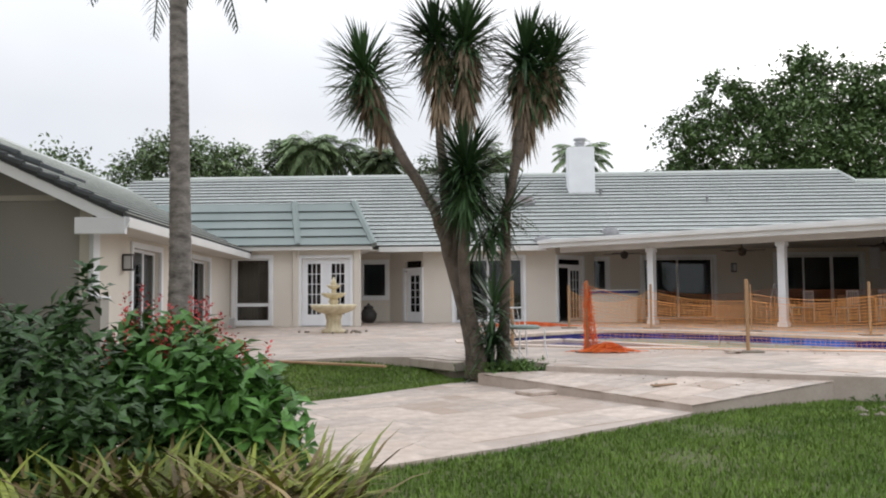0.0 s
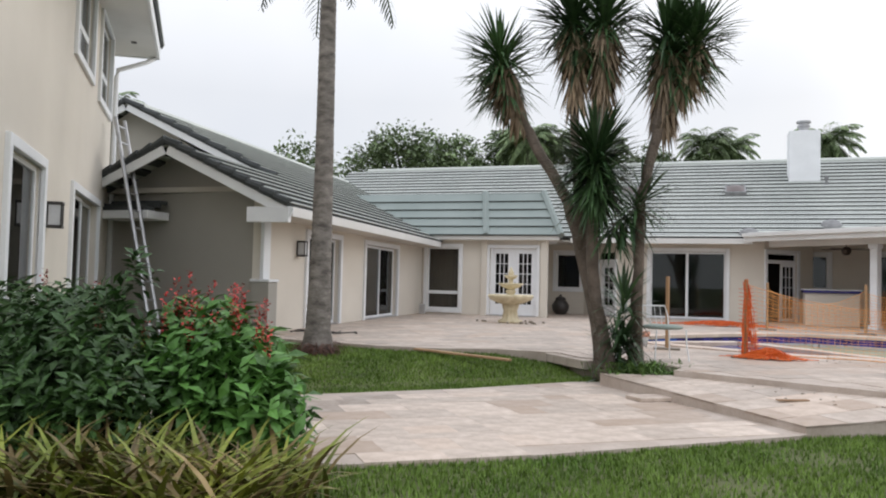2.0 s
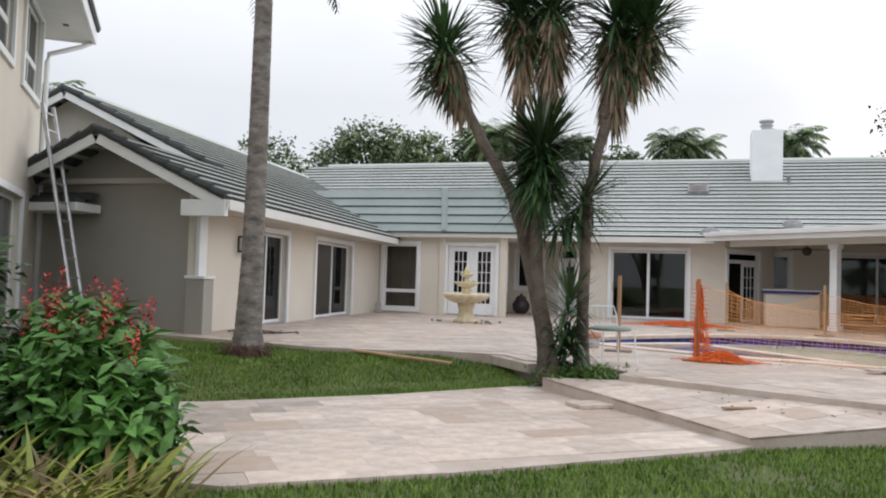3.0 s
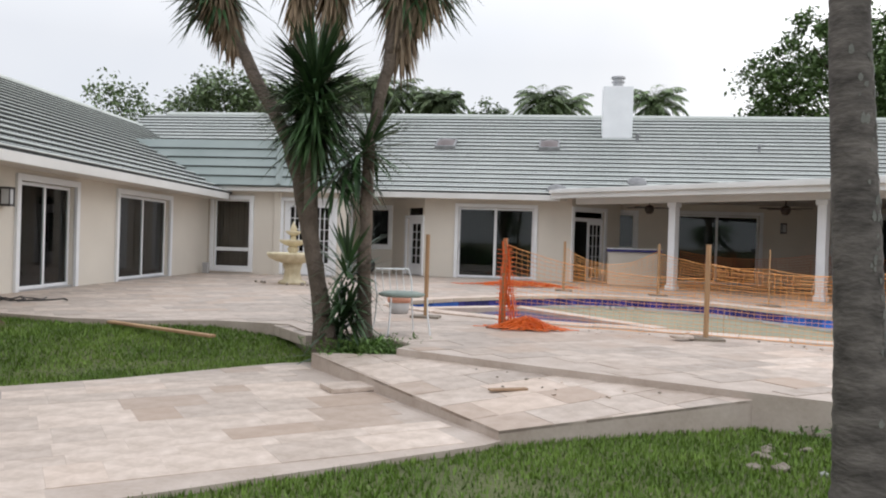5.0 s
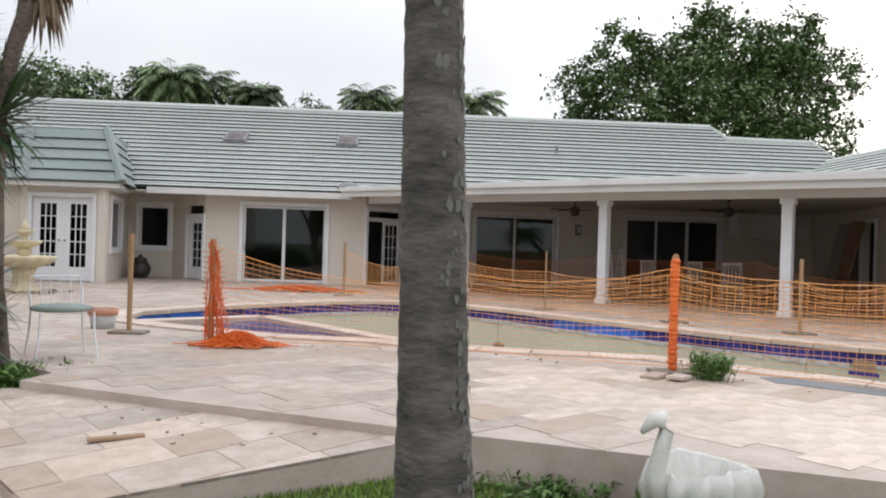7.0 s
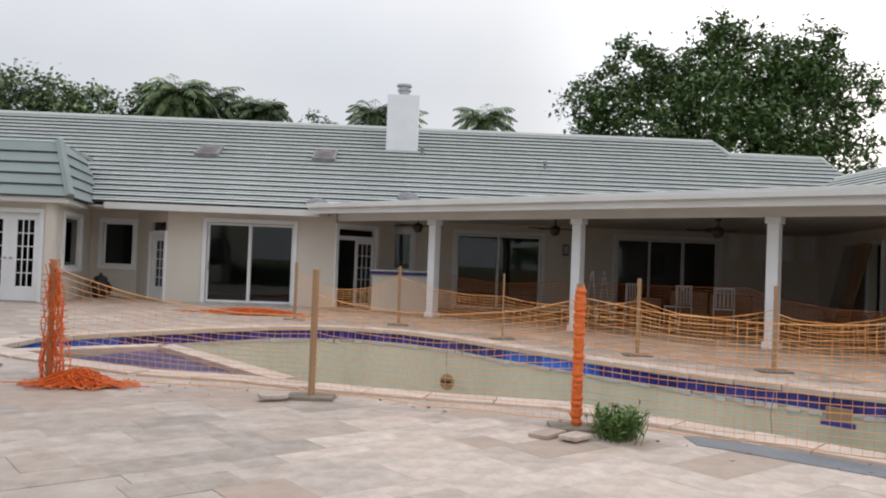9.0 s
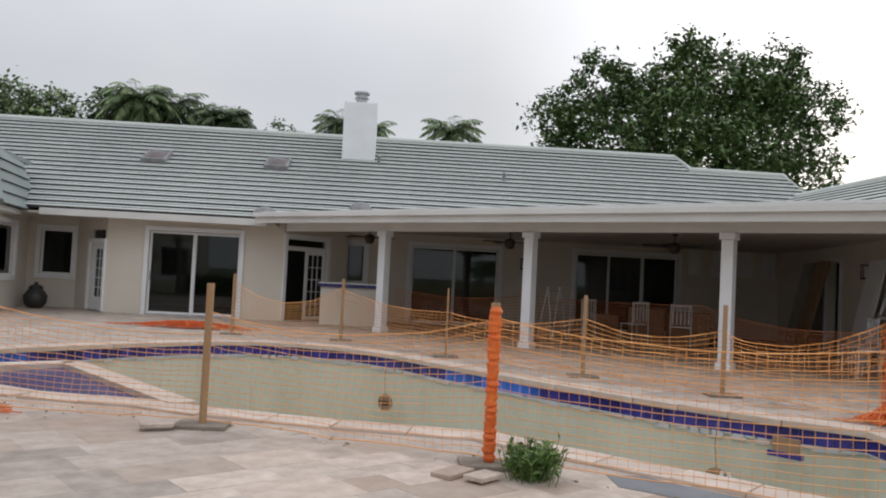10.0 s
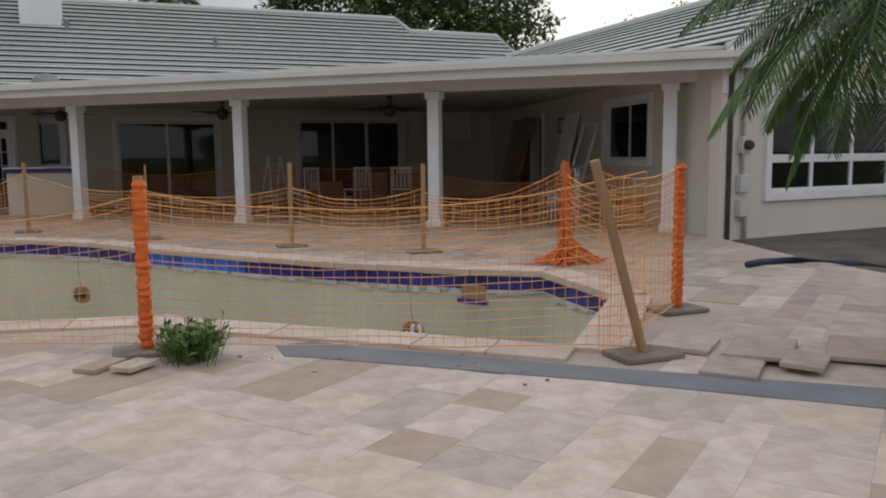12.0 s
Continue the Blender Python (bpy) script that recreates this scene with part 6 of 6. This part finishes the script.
DARKLEAF = leaf_material("dark_shrub_leaf", (0.022, 0.06, 0.014), (0.07, 0.15, 0.035), 0.45)
MIDLEAF = leaf_material("bright_shrub_leaf", (0.045, 0.12, 0.022), (0.11, 0.25, 0.05), 0.45)
RED = leaf_material("red_flower", (0.3, 0.02, 0.02), (0.55, 0.07, 0.06), 0.6)
rnd = random.Random(41)
bush("shrub", "dense dark green shrub with whorled leaves", [(-1.75, 5.0, 0.55, 0.85, 0.7, 0.62), (-2.7, 5.6, 0.6, 0.8, 0.8, 0.65), (-1.6, 5.3, 1.05, 0.22, 0.22, 0.5), (-1.2, 4.6, 0.35, 0.5, 0.5, 0.45), (-2.2, 4.35, 0.42, 0.7, 0.5, 0.48), (-1.7, 4.15, 0.25, 0.4, 0.3, 0.33), (-3.6, 6.2, 0.5, 0.9, 0.8, 0.7)], 14500, 0.11, DARKLEAF, rnd, 10, RED)
bush("shrub", "bright green broad-leaved shrub with coral-red flowers", [(-0.85, 5.35, 0.52, 0.55, 0.5, 0.5), (-0.42, 5.15, 0.38, 0.36, 0.4, 0.4), (-1.2, 5.7, 0.66, 0.5, 0.5, 0.47)], 5600, 0.15, MIDLEAF, rnd, 42, RED)
YELLOWLEAF = leaf_material("yellow_green_strap_leaf", (0.11, 0.15, 0.02), (0.34, 0.36, 0.06), 0.5)
BRONZE = leaf_material("bronze_strap_leaf", (0.075, 0.06, 0.022), (0.2, 0.14, 0.06), 0.5)
for nm_, mat_, cnt, lab in (("strap_leaf_plant", YELLOWLEAF, 700, "low clump of yellow-green strap-leaved plants"), ("strap_leaf_plant", BRONZE, 480, "low clump of bronze-green strap-leaved plants")):
    verts, faces = [], []
    for i in range(cnt):
        s = rnd.random()
        c = Vector((-1.3 + 1.5 * s + rnd.gauss(0, 0.08), 4.02 + 0.28 * s + rnd.gauss(0, 0.28), rnd.uniform(0, 0.12)))
        a = rnd.uniform(0, 6.28)
        blade(verts, faces, c, Vector((math.cos(a) * 0.6, math.sin(a) * 0.6, rnd.uniform(0.6, 1.4))), rnd.uniform(0.3, 0.72), 0.034, 1.0, 4)
    tagged(raw(nm_, [tuple(q) for q in verts], faces, mat_), lab, "plant", kind="stuff")
# weeds at the fence post and grass at the yucca foot
WEED = leaf_material("weed_leaf", (0.05, 0.10, 0.02), (0.12, 0.2, 0.05), 0.6)
for x, y, z, r, h, n, lab in ((7.52, 11.36, D, 0.17, 0.25, 260, "clump of green weeds growing between deck stones"), (1.45, 11.05, 0.14, 0.5, 0.24, 600, "tuft of grass at the foot of the yucca"), (5.6, 8.75, 0.05, 0.5, 0.13, 130, "weeds growing against the deck edge")):
    verts, faces = [], []
    for i in range(n):
        a, q = rnd.uniform(0, 6.28), abs(rnd.gauss(0, 0.5))
        c = Vector((x + math.cos(a) * r * q, y + math.sin(a) * r * q, z))
        d = Vector((math.cos(a) * 0.5, math.sin(a) * 0.5, 1.2))
        top_ = c + d.normalized() * rnd.uniform(0.3, 1) * h
        strand(verts, faces, [c, top_], 0.003)
        for k in range(3):
            broad_leaf(verts, faces, c.lerp(top_, rnd.uniform(0.3, 1)), Vector((rnd.gauss(0, 1), rnd.gauss(0, 1), 0.6)), 0.07, 0.025, rnd)
    tagged(raw("weed", [tuple(q) for q in verts], faces, WEED), lab, "weeds", kind="stuff")


# ---- trees in the distance ----
def crown_tree(name, label, x, y, base, lobes, leaf, n, mat, rnd, trunk_r=0.4, seed_gap=0.2):
    t = thing(name, label, "tree", pose(x, y, 0))
    bm_ = bmnew()
    tube(bm_, [(0, 0, -0.1), (0.1, 0, base * 0.5), (0, 0, base)], [trunk_r, trunk_r * 0.75, trunk_r * 0.6], 10)
    part("trunk", bm_, BARK_Y, t)
    verts, faces = [], []
    wsum = sum(r ** 2 for _, _, _, r in lobes)
    bm_ = bmnew()
    for lx_, ly_, lz_, r in lobes:
        tube(bm_, [(0, 0, base * 0.8), (lx_ * 0.5, ly_ * 0.5, (base + lz_) / 2), (lx_, ly_, lz_)], [trunk_r * 0.4, trunk_r * 0.25, 0.05], 6)
        clumps = max(6, int(26 * r))
        per = max(4, int(n * r * r / wsum / clumps))
        for c in range(clumps):
            v_ = Vector((rnd.gauss(0, 1), rnd.gauss(0, 1), rnd.gauss(0.1, 0.9))).normalized() * r * rnd.uniform(0.45, 1.08)
            cr = r * rnd.uniform(0.14, 0.3)
            for k in range(per):
                o = Vector((rnd.gauss(0, 1), rnd.gauss(0, 1), rnd.gauss(0, 0.8))) * cr * 0.6
                p = Vector((lx_, ly_, lz_)) + v_ + o
                broad_leaf(verts, faces, p, Vector((rnd.gauss(0, 1), rnd.gauss(0, 1), rnd.gauss(-0.1, 0.6))), leaf * rnd.uniform(0.6, 1.3), leaf * 0.55, rnd)
    part("limb", bm_, BARK_Y, t)["kind"] = "stuff"
    raw("crown", [tuple(q) for q in verts], faces, mat, t)["kind"] = "stuff"
    return t


TREELEAF = leaf_material("tree_leaf", (0.045, 0.08, 0.03), (0.13, 0.19, 0.07), 0.6)
# paler green for far plants, distance haze is mixed into the leaf colour
HAZE_LEAF = leaf_material("hazed_far_leaf", (0.10, 0.15, 0.07), (0.22, 0.28, 0.14), 0.7)
rnd = random.Random(51)
crown_tree("large_tree", "large dark green spreading broadleaf tree behind the house", 25.2, 58.0, 6.0, [(0.92 * a_, c_, 0.5 + 0.93 * z_, 0.86 * r_) for a_, c_, z_, r_ in ((0, 0, 13.5, 5.0), (-5.5, 0, 11.5, 4.2), (5.5, 0, 12.5, 4.6), (0.5, -2, 9.5, 5.0), (-8.5, 1, 10, 2.8), (8.5, 0, 9.5, 3.6), (2.5, 0, 16.5, 3.0), (-3, 1, 15, 3.0), (6.5, 0, 15.3, 2.6), (-5, -2, 8, 3.5), (5, -2, 8, 4), (-9.3, 0, 13.0, 2.3), (-6.2, 0, 15.6, 2.5), (6.5, 0, 17.3, 2.5), (9.8, 0, 14.6, 2.6), (0.3, 0, 18.2, 2.2))], 0.40, 46000, TREELEAF, rnd, 0.7)
for x, y, h, r in ((-24, 59, 11.5, 3.0), (-18, 61, 11.2, 2.8), (-27, 58, 10.8, 3.0), (-21, 60, 11.8, 3.0), (-15, 62, 11.5, 2.6), (42, 58, 9, 4.5), (52, 56, 11, 5), (36, 60, 7, 3.5), (-4, 66, 11.0, 2.2), (0, 68, 10.6, 2.0), (17, 64, 10, 2.2)):
    h += 1.9
    crown_tree("background_tree", "green tree rising behind the roof, haze put into its leaf colour", x, y, h * 0.5, [(rnd.uniform(-1, 1) * r, 0, h - r * 0.6, r * 0.75), (rnd.uniform(-1, 1) * r, 0, h - r * 0.9, r * 0.8), (rnd.uniform(-1, 1) * r * 1.2, 0, h - r * 1.3, r * 0.8), (0, 0, h - r * 2, r)], 0.4, 4200, HAZE_LEAF, rnd, 0.25)["group"] = "trees behind the house"


def far_palm(x, y, h, size, rnd):
    t = thing("background_palm", "green palm crown rising behind the roof", "palm tree", pose(x, y, 0), group="palms behind the house")
    palm_m = bmnew()
    tube(palm_m, [(0, 0, -0.1), (0.1, 0, h * 0.5), (0, 0, h)], [0.25, 0.2, 0.18], 8)
    part("trunk", palm_m, BARK_P, t)
    verts, faces = [], []
    for i in range(46):
        a = i * 2.4
        frond(verts, faces, (0, 0, h), (math.cos(a), math.sin(a), 2.7 - 0.085 * i), size * rnd.uniform(0.8, 1.1), rnd, size * 0.34, 20, 2.1, 0.12)
    raw("crown", [tuple(q) for q in verts], faces, HAZE_LEAF, t)["kind"] = "stuff"


for x, y, h, s in ((1.6, 70, 13.2, 3.0), (3.6, 73, 13.2, 3.0), (10.2, 65, 12.2, 3.0), (-9.5, 62, 12.2, 3.0), (-13.0, 63, 12.4, 3.0), (-11.2, 60, 12.2, 3.0), (-7, 64, 12.0, 2.8), (-5.5, 61, 11.4, 2.6), (-16.2, 21, 6.3, 1.6)):
    far_palm(x, y, h, s, rnd)
# hedge wall of greenery that closes the view low down
verts, faces = [], []
for i in range(9000):
    p = Vector((rnd.uniform(-70, 75), rnd.uniform(69, 73), rnd.uniform(0, 6.5)))
    broad_leaf(verts, faces, p, Vector((rnd.gauss(0, 1), rnd.gauss(0, 1), rnd.gauss(0, 0.6))), 1.1, 0.7, rnd)
tagged(raw("hedge", [tuple(q) for q in verts], faces, HAZE_LEAF), "dense far hedge of mixed greenery", "hedge", kind="stuff")

# ---- lawn blades ----
GRASS = leaf_material("grass_blade", (0.065, 0.125, 0.015), (0.165, 0.25, 0.045), 0.6)


def inside(x, y, poly):
    c = False
    for i in range(len(poly)):
        (x0, y0), (x1, y1) = poly[i - 1], poly[i]
        if (y0 > y) != (y1 > y) and x < (x1 - x0) * (y - y0) / (y1 - y0) + x0:
            c = not c
    return c


verts, faces = [], []
rnd = random.Random(61)


def sward(x0, x1, y0, y1, n, h):
    for i in range(n):
        x, y = rnd.uniform(x0, x1), rnd.uniform(y0, y1)
        if inside(x, y, DECK) or inside(x, y, PATHPOLY) or inside(x, y, STEPPOLY):
            continue
        if noise.noise((x * 0.9, y * 0.9, 5)) > 0.34 + 0.4 * rnd.random():
            continue
        z = ground_z(x, y)
        hh = h * rnd.uniform(0.5, 1.2)
        a = rnd.uniform(0, 6.28)
        lean = rnd.uniform(0.1, 0.8) * hh
        wdt = 0.007 + 0.001 * y * 0.3
        ca, sa = math.cos(a), math.sin(a)
        b = len(verts)
        verts.extend([(x - sa * wdt, y + ca * wdt, z - 0.01), (x + sa * wdt, y - ca * wdt, z - 0.01), (x + ca * lean, y + sa * lean, z + hh)])
        faces.append((b, b + 1, b + 2))


sward(-0.8, 7.0, 3.8, 9.6, 120000, 0.042)
sward(-6.5, 1.2, 8.2, 12.6, 70000, 0.045)
tagged(raw("grass", verts, faces, GRASS), "short green lawn grass with thin patches", "grass", kind="stuff")
# rubble in the bare strip by the palm
for i in range(40):
    bm = bmnew()
    bmesh.ops.create_icosphere(bm, subdivisions=1, radius=rnd.uniform(0.02, 0.06))
    for vv in bm.verts:
        vv.co *= rnd.uniform(0.7, 1.2)
        vv.co.z *= 0.6
    x, y = rnd.uniform(4.6, 6.9), rnd.uniform(7.9, 8.7)
    tagged(part("stone", bm, CONCRETE if i % 4 == 0 else DUST, m=pose(x, y, ground_z(x, y) + 0.01)), "pale rubble stone in the soil by the deck", "stone", "rubble stones")

# ---- pavers ----
PAV = math.atan2(1.47, 1.94)
pu, pv = Vector((math.cos(PAV), math.sin(PAV))), Vector((-math.sin(PAV), math.cos(PAV)))
TILES = {}


def paver_mesh(a, b):
    if (a, b) not in TILES:
        bm_ = bmnew()
        box(bm_, -a / 2 + 0.0004, a / 2 - 0.0004, -b / 2 + 0.0004, b / 2 - 0.0004, -0.02, 0)
        me = bpy.data.meshes.new("paver")
        bm_.to_mesh(me)
        bm_.free()
        me.materials.append(TRAV)
        TILES[(a, b)] = me
    return TILES[(a, b)]


def grow(poly, c, k):
    return [(c[0] + (x - c[0]) * k, c[1] + (y - c[1]) * k) for x, y in poly]


POOL_OUT = grow(POOL, (5.8, 15.6), 1.09)


def pave(parent, outer, holes, z, near, rnd, slope=None, clip=False):
    us = [x * pu.x + y * pu.y for x, y in outer]
    vs_ = [x * pv.x + y * pv.y for x, y in outer]
    rest_v, rest_f = [], []
    vv_ = min(vs_)
    count = 0
    while vv_ < max(vs_):
        hgt = rnd.choice((0.3, 0.41, 0.41, 0.2))
        uu = min(us) - rnd.random() * 0.4
        while uu < max(us):
            lng = rnd.choice((0.3, 0.41, 0.61, 0.61))
            cs = [(uu + a * lng) * pu + (vv_ + b * hgt) * pv for a, b in ((0.01, 0.02), (0.99, 0.02), (0.99, 0.98), (0.01, 0.98))]
            if all(inside(c.x, c.y, outer) for c in cs) and not any(inside(c.x, c.y, h_) for h_ in holes for c in cs):
                c = (uu + lng / 2) * pu + (vv_ + hgt / 2) * pv
                lift = rnd.uniform(-0.0008, 0.0012) + (slope(c.x, c.y) if slope else 0)
                tx, ty = (0.031 * pu.x + 0.059 * pu.y, 0.031 * pv.x + 0.059 * pv.y) if slope else (0, 0)
                if count < 300 and near(c):
                    o = new("paver", paver_mesh(lng, hgt))
                    o.parent = parent
                    o.matrix_world = pose(c.x, c.y, z + lift, rnd.gauss(0, 0.06) + math.degrees(ty), rnd.gauss(0, 0.06) - math.degrees(tx), math.degrees(PAV))
                    count += 1
                else:
                    b0 = len(rest_v)
                    for zz in (z + lift, z - 0.02):
                        for sa, sb in ((-1, -1), (1, -1), (1, 1), (-1, 1)):
                            q = c + pu * sa * (lng / 2 - 0.0004) + pv * sb * (hgt / 2 - 0.0004)
                            rest_v.append((q.x, q.y, zz))
                    rest_f.extend([(b0, b0 + 1, b0 + 2, b0 + 3)] + [(b0 + i, b0 + 4 + i, b0 + 4 + (i + 1) % 4, b0 + (i + 1) % 4) for i in range(4)])
            elif clip:
                q = cs
                for i in range(len(outer)):
                    (ax, ay), (bx, by) = outer[i], outer[(i + 1) % len(outer)]
                    side = [(bx - ax) * (p.y - ay) - (by - ay) * (p.x - ax) for p in q]
                    out = []
                    for k in range(len(q)):
                        a_, b_, sa, sb = q[k], q[(k + 1) % len(q)], side[k], side[(k + 1) % len(q)]
                        if sa >= 0:
                            out.append(a_)
                        if (sa >= 0) != (sb >= 0):
                            out.append(a_.lerp(b_, sa / (sa - sb)))
                    q = out
                    if len(q) < 3:
                        break
                if len(q) >= 3:
                    zf = lambda p: z + (slope(p.x, p.y) if slope else 0)
                    k = len(q)
                    raw("paver", [(p.x, p.y, zf(p)) for p in q] + [(p.x, p.y, zf(p) - 0.02) for p in q], [tuple(range(k))] + [(i, k + i, k + (i + 1) % k, (i + 1) % k) for i in range(k)], TRAV, parent)
            uu += lng
        vv_ += hgt
    if rest_v:
        raw("paver_field", rest_v, rest_f, TRAV, parent)["kind"] = "stuff"


rnd = random.Random(71)
pave(deck, DECK, [POOL_OUT], D, lambda c: 5.5 < c.x < 12 and c.y < 11.8, rnd)
pave(platform, STEPPOLY, [], 0.0, lambda c: True, rnd, step_z, True)
pave(lowpath, PATHPOLY, [], 0.085, lambda c: -1 < c.x, rnd)
